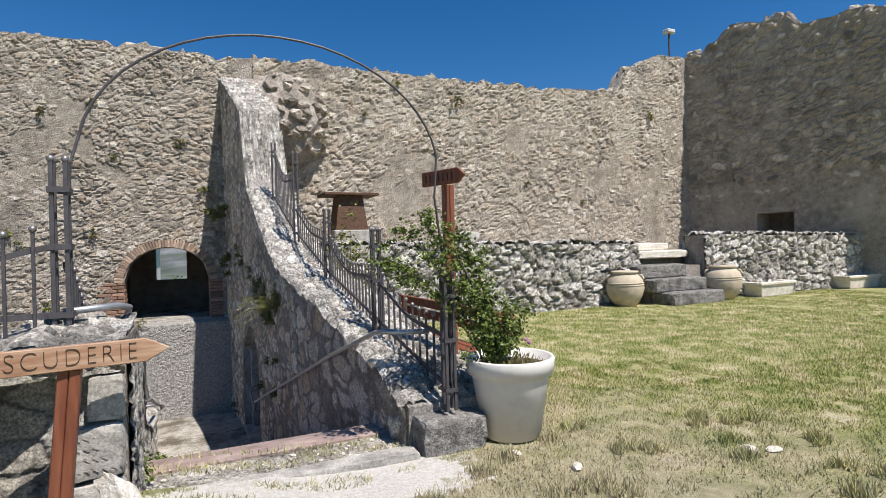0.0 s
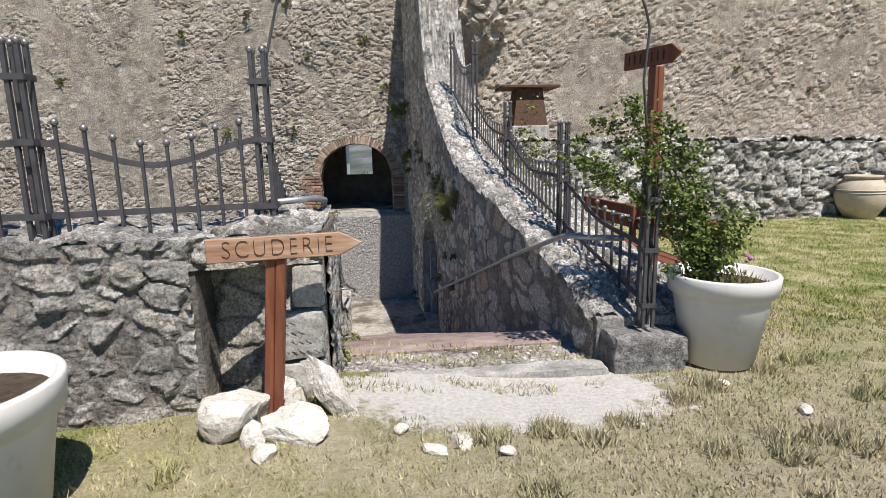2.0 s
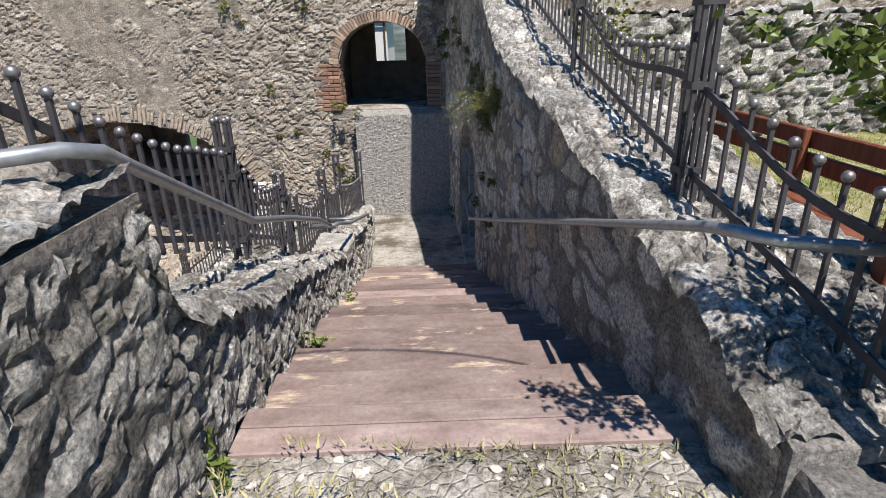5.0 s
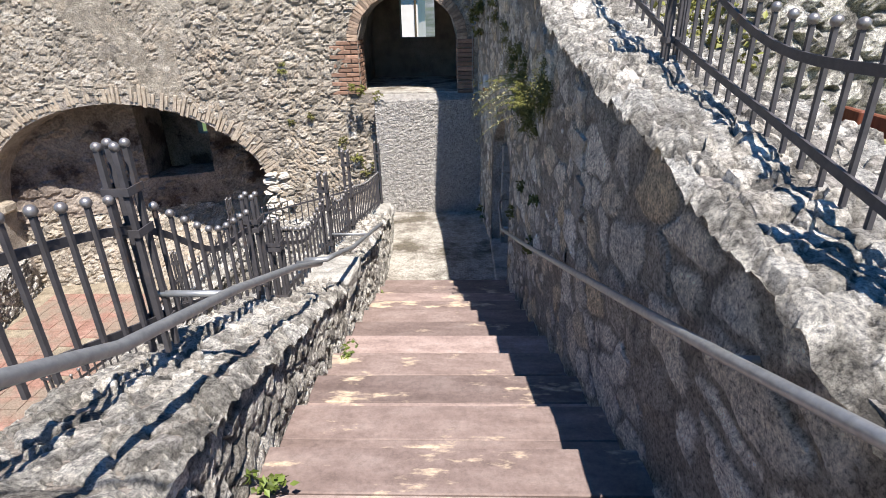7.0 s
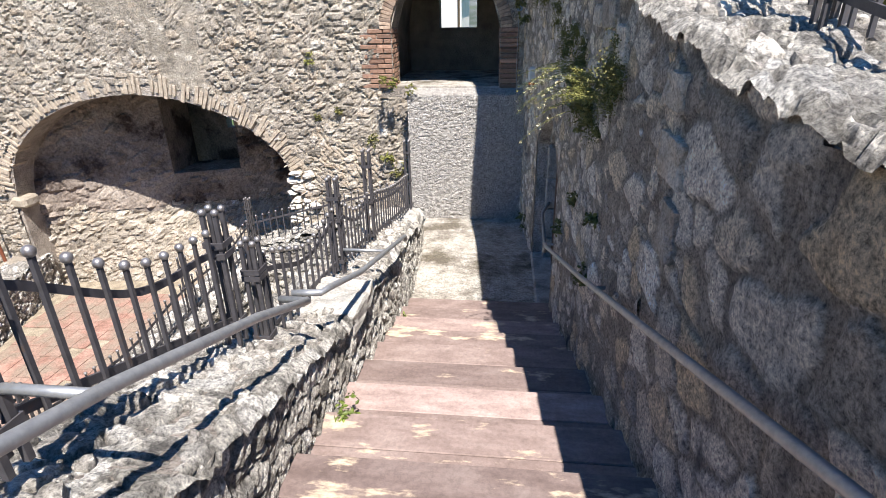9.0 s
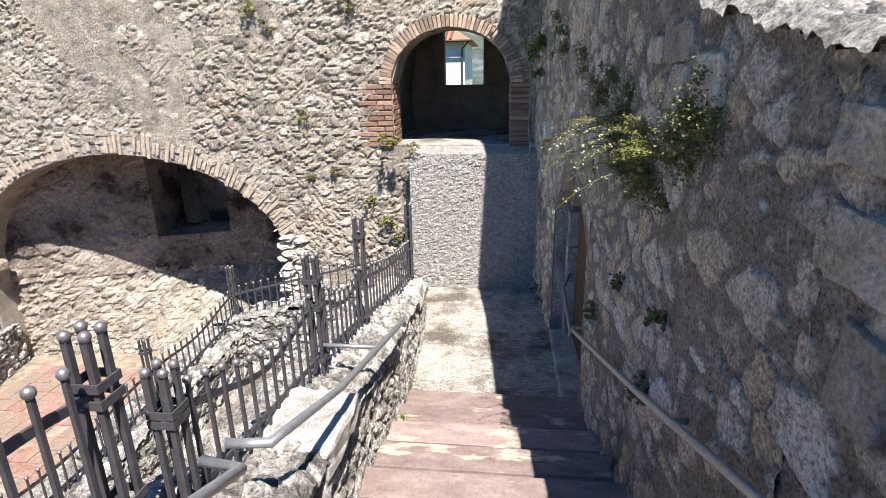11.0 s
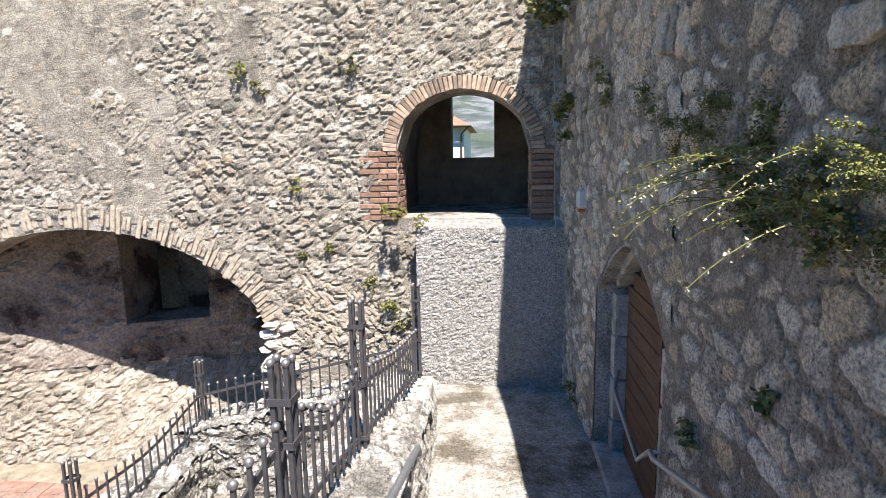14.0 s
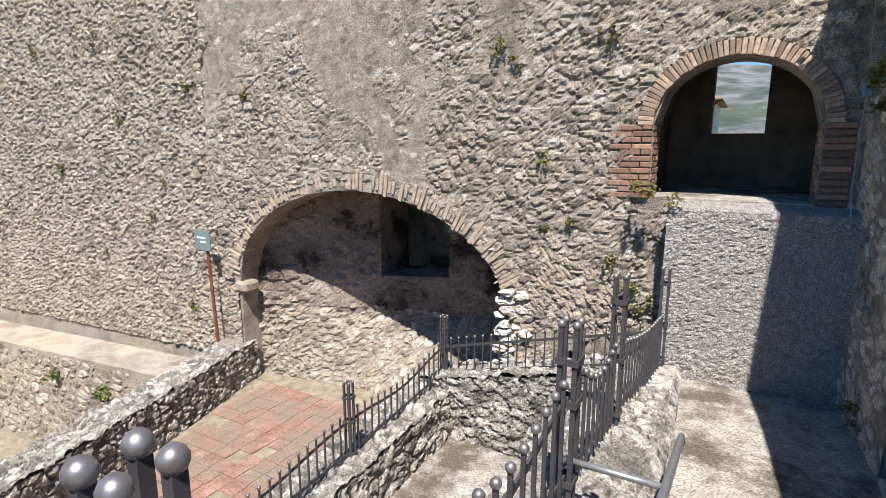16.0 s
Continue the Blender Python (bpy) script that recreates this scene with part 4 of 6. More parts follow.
def fence_panel(a, b, foot_a, foot_b, low=0.09, high=0.52, sag=0.16, swell=0.0, n=None, post_a=True, post_b=True, post_h=0.95,
                label="wrought-iron fence panel with ball-tipped bars", tip=0.11, first_h=None):
    """A fence panel from a to b (x, y): a straight bottom rail, a sagging top rail, upright bars, clustered posts."""
    th = tagged(empty("iron_fence"), label, "fence", group="iron fence panels")
    length = math.hypot(b[0] - a[0], b[1] - a[1])

    def at(t):
        return a[0] + (b[0] - a[0]) * t, a[1] + (b[1] - a[1]) * t, foot_a + (foot_b - foot_a) * t

    def rail_z(t):
        return at(t)[2] + high - sag * (0.5 - 0.5 * math.cos(2 * math.pi * t)) + swell * math.sin(2 * math.pi * t)
    side = Vector((b[1] - a[1], a[0] - b[0], 0)).normalized()
    bm = bmesh.new()
    p, q = at(0), at(1)
    add_bar(bm, (p[0], p[1], p[2] + low), (q[0], q[1], q[2] + low), 0.012, 0.034)
    part("bottom_rail", bm, M_IRON, th)
    bm = bmesh.new()
    m = 14
    pts = [(at(i / m)[0], at(i / m)[1], rail_z(i / m)) for i in range(m + 1)]
    add_strip(bm, pts, 0.012, 0.034)
    part("top_rail", bm, M_IRON, th)
    n = n or max(3, int(length / 0.125))
    for i in range(1, n):
        t = i / n
        x, y, z = at(t)
        top = rail_z(t) + tip
        o = new("baluster", baluster_mesh(top - z - 0.03))
        o.location = (x + side.x * 0.012, y + side.y * 0.012, z + 0.03)
        o.parent = th
        k = new("ball", ball_mesh())
        k.location = (x + side.x * 0.012, y + side.y * 0.012, z + 0.03 + round(top - z - 0.03, 2) + 0.01)
        k.parent = th
    for on, (x, y, z), tall in ((post_a, p, first_h or post_h), (post_b, q, post_h)):
        if on:
            fence_post(th, x, y, z - 0.04, z + tall, (z + low, z + high, z + tall - 0.16))
    return th


# on the low front wall
fence_panel((-1.78, 3.42), (-0.66, 3.66), 1.05, 1.05, low=0.14, high=0.52, sag=0.13, post_h=1.0)
fence_panel((-3.0, 3.2), (-1.82, 3.41), 1.05, 1.05, low=0.14, high=0.52, sag=0.13, post_h=1.0, post_b=False)
# down the stair parapet
fence_panel((-0.66, 3.72), (-0.82, 6.02), 0.95, 0.12, low=0.1, high=0.52, sag=0.1, post_a=False, post_h=0.85)
fence_panel((-0.82, 6.06), (-0.93, 7.44), 0.12, -0.42, low=0.1, high=0.5, sag=0.12, post_a=False, post_h=0.72)
fence_panel((-0.9, 7.7), (-0.95, 9.4), -0.68, -0.98, low=0.1, high=0.5, sag=0.14, post_h=0.86, first_h=0.7)
fence_panel((-0.95, 9.44), (-1.0, 10.8), -0.98, -1.3, low=0.1, high=0.5, sag=0.12, post_a=False, post_h=1.08)
fence_panel((-1.02, 10.85), (-0.98, 13.25), -1.35, -1.8, low=0.1, high=0.5, sag=0.05, post_a=False, post_h=1.13)
# on the terrace walls
fence_panel((-3.9, 13.55), (-1.1, 13.4), -2.72, -1.95, low=0.12, high=0.5, sag=0.0, post_h=0.95, post_b=False)
fence_panel((-3.9, 11.4), (-3.9, 13.5), -2.85, -2.72, low=0.12, high=0.5, sag=0.1, post_b=False)
fence_panel((-3.9, 8.6), (-3.9, 11.35), -2.85, -2.85, low=0.12, high=0.5, sag=0.14, post_b=False)
# up the spine wall
fence_panel((1.78, 3.75), (1.66, 5.12), 0.3, 0.7, low=0.12, high=0.5, sag=0.08, post_h=1.0)
fence_panel((1.66, 5.16), (1.7, 7.37), 0.71, 1.12, low=0.12, high=0.5, sag=0.14, post_a=False, post_h=0.95)
fence_panel((1.7, 7.41), (1.62, 9.25), 1.13, 1.72, low=0.12, high=0.5, sag=0.1, post_a=False, post_h=1.45)
fence_panel((1.6, 9.3), (1.55, 11.2), 1.75, 2.5, low=0.12, high=0.95, sag=0.22, post_a=False, post_h=1.2)


# ---- handrails ----
def handrail(pts, brackets, label):
    th = tagged(empty("handrail"), label, "handrail")
    bm = bmesh.new()
    add_tube(bm, pts, 0.021, 10)
    part("pipe", bm, M_GALV, th, smooth=True)
    for a, b in brackets:
        bm = bmesh.new()
        add_tube(bm, (a, b), 0.016, 8)
        part("bracket", bm, M_GALV, th, smooth=True)


handrail([(-0.66, 3.7, 1.2), (-0.42, 3.95, 1.2), (-0.37, 4.02, 1.18), (-0.4, 4.2, 1.1), (-0.47, 5.3, 0.57), (-0.5, 6.1, 0.32), (-0.5, 6.9, 0.04), (-0.52, 7.5, -0.22), (-0.7, 7.56, -0.25)],
         [((-0.82, 6.05, 0.33), (-0.49, 6.05, 0.33))], "galvanised pipe handrail fixed to the parapet fence")
handrail([(-0.7, 7.72, -0.3), (-0.53, 7.74, -0.3), (-0.51, 7.85, -0.32), (-0.5, 8.5, -0.54), (-0.52, 10.35, -1.03), (-0.52, 10.4, -1.1)],
         [((-0.95, 9.4, -0.78), (-0.51, 9.4, -0.78))], "galvanised pipe handrail fixed to the parapet fence")
handrail([(1.75, 4.05, 0.83), (1.5, 4.15, 0.83), (1.42, 4.2, 0.84), (1.38, 4.35, 0.81), (1.27, 5.4, 0.47), (1.1, 8.7, -0.62), (1.03, 10.8, -1.3), (1.05, 10.95, -1.33)],
         [((1.4, 5.38, 0.47), (1.26, 5.38, 0.47)), ((1.22, 8.3, -0.5), (1.1, 8.3, -0.5))], "grey pipe handrail fixed to the shaded wall")
handrail([(1.06, 11.0, -1.36), (1.06, 11.3, -1.6), (1.1, 11.5, -1.68), (1.1, 12.4, -1.5), (1.22, 12.75, -1.45)], [((1.06, 11.0, -1.36), (1.2, 10.98, -1.36))], "short grey pipe rail across the foot of the pointed door")


# ---- pots ----
def plant_pot(at, s=1.0):
    th = tagged(empty("plant_pot", at), "large round white plastic pot with thick rim on lawn", "plant pot", group="white pots")
    bm = bmesh.new()
    add_lathe(bm, [(0.235 * s, 0.0), (0.25 * s, 0.0), (0.33 * s, 0.5 * s), (0.345 * s, 0.53 * s), (0.37 * s, 0.535 * s), (0.385 * s, 0.66 * s), (0.375 * s, 0.675 * s), (0.35 * s, 0.67 * s), (0.34 * s, 0.58 * s)], 40)
    part("body", bm, M_POT, th, smooth=True)
    bm = bmesh.new()
    add_lathe(bm, [(0.1 * s, 0.55 * s), (0.338 * s, 0.575 * s), (0.338 * s, 0.59 * s), (0.02, 0.6 * s)], 24)
    part("soil", bm, M_SOIL, th)
    return th


plant_pot((2.31, 3.72, 0.0), 0.93)
plant_pot((-1.63, 2.42, 0.0))


# ---- masonry facing ----
def big_ring(u, v, w=0.5):
    """Inside the big arch or its ring of voussoirs."""
    return -10.15 < u < -3.0 and v < arch(-9.75 - w, -3.45 + w, -2.35, 2.15 + w)(u) and (v < -2.3 and -9.85 < u < -3.3 or v >= -2.35)


def small_ring(u, v):
    return (-1.7 < u < 0.72 and -0.25 < v < 0.95) or (v >= 0.9 and v < arch(-1.67, 0.62, 0.9, 1.02)(u) and -1.67 < u < 0.62)


def w_face(u, v):
    if v > w_top(u) - 0.02 or small_ring(u, v) or (-1.2 < u < 1.1 and v < -0.1):
        return False
    return not (-10.2 < u < -3.0 and v < arch(-9.95, -3.25, -2.3, 2.3)(u) and v > -2.4) and not (-9.8 < u < -3.35 and v <= -2.3)


def w_smooth(u, v):
    """Patches where old plaster still lies on the wall; half-bared stones about them."""
    n = noise.noise((u * 0.45, v * 0.4, 7.7)) + 0.55 * noise.noise((u * 1.7, v * 1.5, 2.2)) + (0.2 if u < -5 and v > -0.3 else -0.08)
    if n > 0.3:
        return 0.16
    vary = 0.75 + 0.5 * noise.noise((u * 0.9, v * 0.9, 5.5))
    return ((0.55 if n > 0.02 else 0.85) if u < -2.5 else 0.95) * vary + 0.1


relief("rubble_face", W, -10.45, 1.2, -4.5, 6.6, 0.034, 0.06, 0.15, w_face, M_NORTH, wall_w, 3.3, w_smooth, bed=0.03, cover=0.1, near=(-4.2, 1.1, -2.3, 3.2))
relief("rubble_face", W, 1.6, 17.4, 1.0, 8.6, 0.055, 0.06, 0.2, lambda u, v: v < w_top(u) - 0.02, M_NORTH, wall_w, 5.3, w_smooth, bed=0.04, cover=0.14)
relief("rubble_face", L, -22.0, -10.5, -4.45, 6.8, 0.05, 0.06, 0.14, lambda u, v: True, M_NORTH, wall_l, 8.8, bed=0.03, cover=0.12)


def alcove_foot(u, v, d):
    """The back wall's face with the banked rubble at its foot."""
    back = 0.4 * (u + 9.75)
    return (u, 15.45 + back - d - max(0.0, back) * 0.7 * min(1.0, max(0.0, (-3.0 - v) / 1.6)), v)


# upper face takes the darker soot-and-shade colour, the sunlit foot the paler rubble
relief("rough_face", alcove_foot, -9.9, -3.2, -2.95, 0.1, 0.05, 0.06, 0.3, lambda u, v: not (-7.1 < u < -5.7 and v > -2.2), M_SOOT_SHADE, wall_alcove, 2.1, cover=0.5)
relief("rubble_face", alcove_foot, -9.9, -3.2, -4.7, -2.7, 0.045, 0.07, 0.17, lambda u, v: v < -2.95 + 0.35 * noise.noise((u * 1.5, v * 2.0, 1.0)), M_NORTH, wall_alcove, 2.9, bed=0.03, cover=0.2)
stones_joined("stones", RNG, (-20, -10.2, -7.5, -4.7), (0.3, 0.2), lambda u, v, d: (u, 14.15 + 0.085 * (u + 10.0) - d, v), 0.04, ledge, gap=0.18, K=8)
# ragged end of the tall wall
for k in range(26):
    z = -4.2 + 0.42 * k
    V, F = stone_mesh_data(RNG, *stone_cells(RNG, -0.3, 0.3, z, z + 0.45, 0.28, 0.2, K=8), lambda u, v, d, k=k: (-10.45 + 0.09 * math.sin(k * 2.1) + d, 14.98 + u * 0.5, v), 0.12)
    if V:
        mesh_obj("stones", V, F, M_STONE, wall_w)["kind"] = "stuff"

for tw in (tower_1, tower_2):
    ob, P, top, length = tw
    relief("rubble_face", P, 0.0, length, 0.5, 10.2, 0.07, 0.1, 0.28, lambda u, v, top=top, length=length: v < top(u) - 0.05 and not (0.7 < u < 2.0 and v < 2.5 and length > 4), M_NORTH, ob, 4.4, lambda u, v: 0.3 if v < 3.6 + noise.noise((u * 0.7, 1.0, 2.0)) else 1.0)
    stones_joined("coping_stones", RNG, (0, length, -1.0, 0.0), (0.4, 0.3), lambda u, v, d, P=P, top=top: P(u, top(u) + d, v), 0.22, ob, gap=0.05, K=8)
stones_joined("coping_stones", RNG, (-10.4, 17.4, -0.6, 0.0), (0.36, 0.28), lambda u, v, d: (u, W_Y - v * 1.0, w_top(u) + d), 0.1, wall_w, gap=0.06, K=8)


# shaded wall beside the stairs
def s_keep(u, v):
    if v > spine_top(u) - 0.03 or (v < door_top(u) + 0.05 and 11.02 < u < 13.0):
        return False
    return v > -0.35 * (u - 4.0) - 0.35 and (u < 11.0 or v > -2.4)


def e_smooth(u, v):
    if 10.85 < u < 13.15 and v < door_top(u) + 0.2:
        return 0.25
    return 0.5 + 0.6 * min(1.0, max(0.0, (spine_top(u) - v) / 0.15))


relief("rubble_face", S, 3.87, 7.63, -1.75, 1.3, 0.017, 0.024, 0.3, s_keep, M_EAST, wall_s, 11.3, e_smooth, bed=0.05, cover=0.22, near=(3.9, 7.6, -1.7, 1.3), limit=150, dome=0.08, edge=0.06)
relief("rubble_face", S, 7.59, 10.93, -2.45, 2.5, 0.017, 0.024, 0.21, s_keep, M_EAST, wall_s, 12.3, e_smooth, bed=0.06, cover=0.25, near=(7.6, 10.9, -2.4, 2.4), limit=190, dome=0.08, edge=0.06)
relief("rubble_face", S, 10.9, 14.92, -2.45, 6.1, 0.028, 0.03, 0.2, s_keep, M_EAST, wall_s, 13.3, e_smooth, bed=0.05, cover=0.22, dome=0.08, edge=0.07)
relief("top_rubble", lambda u, v, d: (S(u, spine_top(u), 0)[0] + v, u, spine_top(u) + d - 0.012 - max(0.0, -v)), 3.87, 14.9, -0.05, 0.8, 0.02, 0.05, 0.13, lambda u, v: True, M_PARAPET, wall_s, 21.3, bed=0.03, cover=0.1, dome=0.15, edge=0.05, near=(3.9, 8.0, 0.0, 0.8), limit=120)
stones_joined("top_stones", np.random.default_rng(23), (3.9, 14.9, 0.0, 0.8), (0.11, 0.09), lambda u, v, d: (S(u, spine_top(u), 0)[0] + v, u, spine_top(u) + d), 0.05, wall_s, M_TOP, keep=lambda u, v: noise.noise((u * 3.0, v * 3.0, 7.0)) > -0.15, gap=0.05, K=7)
stones_joined("stones", np.random.default_rng(24), (3.7, 14.9, 0.0, 6.0), (0.26, 0.19), lambda u, v, d: (S(u, v, 0)[0] + 0.8 + d, u, v), 0.05, wall_s, keep=lambda u, v: v < spine_top(u) - 0.04, gap=0.12)
stones_joined("stones", np.random.default_rng(25), (1.5, 2.25, 0.22, 0.42), (0.2, 0.1), lambda u, v, d: (u, 4.05 - d, v), 0.03, wall_s)


# stair parapet
def p_keep(u, v):
    return v < par_top(u) - 0.02 and v > -0.337 * (u - 4.0) - 0.35 and v > -2.6


stones_joined("top_stones", np.random.default_rng(32), (3.95, 13.3, -0.64, 0.02), (0.13, 0.1), lambda u, v, d: (px_face(u) + v, u, par_top(u) + d), 0.055, wall_p, M_TOP, keep=lambda u, v: noise.noise((u * 3.0, v * 3.0, 2.0)) > -0.15, gap=0.05, K=7)
relief("rubble_face", Q, 3.92, 13.3, -2.65, 1.0, 0.022, 0.04, 0.14, p_keep, M_PARAPET, wall_p, 31.7, bed=0.03, cover=0.14, dome=0.2, edge=0.06, near=(3.95, 10.5, -2.6, 1.0), limit=260)
relief("top_rubble", lambda u, v, d: (px_face(u) + v, u, par_top(u) + d - 0.02 - max(0.0, v)), 3.92, 13.3, -0.66, 0.06, 0.02, 0.058, 0.15, lambda u, v: True, M_PARAPET, wall_p, 33.7, bed=0.03, cover=0.1, dome=0.15, edge=0.05, near=(3.95, 10.5, -0.66, 0.03), limit=150)
stones_joined("stones", np.random.default_rng(33), (3.95, 13.3, -3.4, 0.9), (0.24, 0.17), lambda u, v, d: (px_face(u) - 0.66 - d, u, v), 0.05, wall_p, keep=lambda u, v: v < par_top(u) - 0.03, gap=0.1)
# cut blocks at the foot of the parapet, and a slab halfway
for x0, x1, y0, y1, z0, z1 in ((-1.3, -0.78, 12.55, 13.3, -1.98, -1.76), (-1.25, -0.79, 12.6, 13.2, -2.3, -2.0), (-0.95, -0.5, 8.25, 8.85, -0.95, -0.78)):
    bm = bmesh.new()
    add_rough(bm, (x0, y0, z0), (x1, y1, z1), 0.025, 6, x0)
    part("block", bm, M_CUT, wall_p)


# low front wall: boulders, dressed corner slabs, cobbled top
def f_keep(u, v):
    return v < 1.05 and not (u > -1.0 and v < 0.9) and v > 0.06


relief("rubble_face", lambda u, v, d: Fw(u, v, d - 0.014), -3.4, -0.33, 0.0, 1.07, 0.014, 0.05, 0.18, lambda u, v: not (u > -1.0 and v < 0.9), M_FRONT, wall_f, 1.4, bed=0.05, cover=0.26, dome=0.15, edge=0.07, near=(-3.4, -0.33, 0.05, 1.05), limit=120)
relief("rubble_face", lambda u, v, d: Rw(u, v, d - 0.006), -0.985, -0.34, 0.0, 0.92, 0.016, 0.03, 0.2, lambda u, v: True, M_FRONT, recess, 7.4, bed=0.03, cover=0.1, dome=0.15, edge=0.06, near=(-0.98, -0.34, 0.02, 0.9), limit=30)
relief("rough_face", lambda u, v, d: (u, 14.58 - d, v), -1.17, 1.1, -2.45, -0.16, 0.024, 0.017, 0.085, lambda u, v: True, M_ROUGHCAST, block, 3.4)
stones_joined("stones", np.random.default_rng(42), (-7, -3.4, 0.0, 1.05), (0.3, 0.2), Fw, 0.06, wall_f, gap=0.14)
stones_joined("top_stones", np.random.default_rng(43), (-5, -0.33, 0.0, 0.75), (0.15, 0.12), lambda u, v, d: (u, Fw(u, 0, 0)[1] + v, 1.05 + 0.05 * v / 0.75 + jag(u, 0.05, 2.5, 3.0) + d), 0.055, wall_f, M_TOP, keep=lambda u, v: noise.noise((u * 3.0, v * 3.0, 9.0)) > -0.2, gap=0.06, K=7)
relief("top_rubble", lambda u, v, d: (u, Fw(u, 0, 0)[1] + v, 1.045 + 0.05 * v / 0.75 + jag(u, 0.05, 2.5, 3.0) + d - 1.2 * max(0.0, -v)), -5.0, -0.33, -0.015, 0.75, 0.02, 0.036, 0.13, lambda u, v: True, M_PARAPET, wall_f, 43.3, bed=0.03, cover=0.1, dome=0.15, edge=0.05, near=(-3.4, -0.33, -0.05, 0.75), limit=100)
relief("rubble_face", lambda u, v, d: (-0.33 + d, u, v), 3.34, 4.05, 0.0, 1.04, 0.018, 0.022, 0.13, lambda u, v: True, M_PARAPET, wall_f, 44.3, bed=0.05, cover=0.2, near=(3.34, 4.05, 0.0, 1.04), limit=60)
for i, (u0, u1, v0, v1, p) in enumerate(((-0.64, -0.34, 0.36, 0.64, 0.05), (-0.6, -0.34, 0.08, 0.34, 0.045), (-0.5, -0.34, 0.66, 0.89, 0.04))):
    y = Fw(u1, 0, 0)[1]
    bm = bmesh.new()
    add_rough(bm, (u0, y - p, v0), (u1, y + 0.14, v1), 0.012, 6, v0)
    slab = part("slab", bm, M_CUT, wall_f)
    if i == 0:
        for k in range(26):
            uu, vv = u0 + 0.04 + 0.04 * (k % 7), v0 + 0.06 + 0.055 * (k // 7)
            bm = bmesh.new()
            add_bar(bm, (uu, y - p - 0.001, vv), (uu + 0.026, y - p - 0.001, vv - 0.016), 0.004, 0.004)
            part("chisel_mark", bm, M_MORTAR, slab)


# ---- bricks of the arches ----
def brick_piece(parent, P, u, v, w, h, d0, d1, ang=0.0, mat=M_BRICK, name="brick"):
    """A bevelled brick standing on the wall's face, turned by ang in its plane."""
    c, s = math.cos(ang), math.sin(ang)
    V = []
    for sc, d in ((1.0, d0), (1.0, d1 - 0.008), (0.86, d1)):
        for a, b in ((-1, -1), (1, -1), (1, 1), (-1, 1)):
            x, y = a * (w / 2 - (1 - sc) * 0.05), b * (h / 2 - (1 - sc) * 0.05)
            V.append(P(u + x * c - y * s, v + x * s + y * c, d))
    F = [(0, 1, 5, 4), (1, 2, 6, 5), (2, 3, 7, 6), (3, 0, 4, 7), (4, 5, 9, 8), (5, 6, 10, 9), (6, 7, 11, 10), (7, 4, 8, 11), (8, 9, 10, 11), (3, 2, 1, 0)]
    return mesh_obj(name, V, F, mat, parent)


rb = random.Random(5)
n = 50
for i in range(n):
    a = math.pi * (i + 0.5) / n
    ca, sa = math.cos(a), math.sin(a)
    u, v = -0.525 - 1.045 * ca, 0.9 + 0.92 * sa
    ang = math.atan2(0.92 * ca, 1.045 * sa)
    brick_piece(wall_w, W, u, v, 0.056, 0.19 + rb.uniform(-0.01, 0.015), -0.3, 0.045 + rb.uniform(0, 0.012), ang, M_BRICK_PALE)
for side in (-1, 1):
    for k in range(12):
        v = 0.87 - 0.083 * k
        if v < -0.1:
            break
        edge = -1.47 if side < 0 else 0.42
        widths = (0.26, 0.3) if k % 2 else (0.14, 0.28)
        if side > 0:
            widths = (0.32,)
        u = edge
        for w in widths:
            brick_piece(wall_w, W, u + side * w / 2, v + rb.uniform(-0.006, 0.006), w - 0.014, 0.066, -0.25, 0.04 + rb.uniform(0, 0.015))
            u += side * w
        # the reveal inside the opening
        for j in range(2):
            brick_piece(wall_w, lambda a, b, d, side=side, edge=edge: (edge - side * d, W_Y + a, b), 0.12 + 0.24 * j + 0.1 * (k % 2), v, 0.22, 0.066, -0.05, 0.012 + rb.uniform(0, 0.01))
n = 112
for i in range(n):
    a = math.pi * (0.02 + 0.96 * (i + 0.5) / n)
    ca, sa = math.cos(a), math.sin(a)
    r = 0.2 + rb.uniform(-0.05, 0.04)
    if rb.random() < 0.12:
        continue
    u, v = -6.6 - (3.15 + r) * ca, -2.3 + (2.1 + r) * sa
    ang = math.atan2(2.3 * ca, 3.35 * sa)
    brick_piece(wall_w, W, u, v, 0.066 + rb.uniform(-0.015, 0.012), 2 * r + rb.uniform(-0.16, 0.04), -0.3, 0.012 + rb.uniform(0, 0.035), ang + rb.uniform(-0.07, 0.07), M_VOUSSOIR, "voussoir")
# herringbone patch and broken rubble jamb right of the big arch
for i in range(60):
    u, v = -3.05 + 0.13 * (i % 10), -0.95 - 0.16 * (i // 10) - 0.04 * (i % 10)
    brick_piece(wall_w, W, u, v, 0.2, 0.045, -0.1, 0.03 + rb.uniform(0, 0.02), -0.75 if (i // 10) % 2 else -0.95, M_VOUSSOIR, "voussoir")
stones_joined("jamb_stones", np.random.default_rng(51), (-3.75, -3.0, -4.4, -1.5), (0.22, 0.13), W, 0.12, wall_w, M_PALE_ROCK, gap=0.06)
stones_joined("jamb_stones", np.random.default_rng(52), (14.95, 15.6, -4.4, -1.8), (0.22, 0.13), lambda u, v, d: (-3.47 - d, u, v), 0.1, wall_w, M_PALE_ROCK, gap=0.06)
# corbel at the left springing
bm = bmesh.new()
add_box(bm, (-9.9, 14.88, -2.55), (-9.55, 15.3, -2.32), bevel=0.05)
part("corbel", bm, M_PLASTER, wall_w)
bm = bmesh.new()
add_box(bm, (-10.4, 14.5, -4.5), (-9.8, 15.0, -3.7), bevel=0.1)
part("block", bm, M_PLASTER, wall_w)

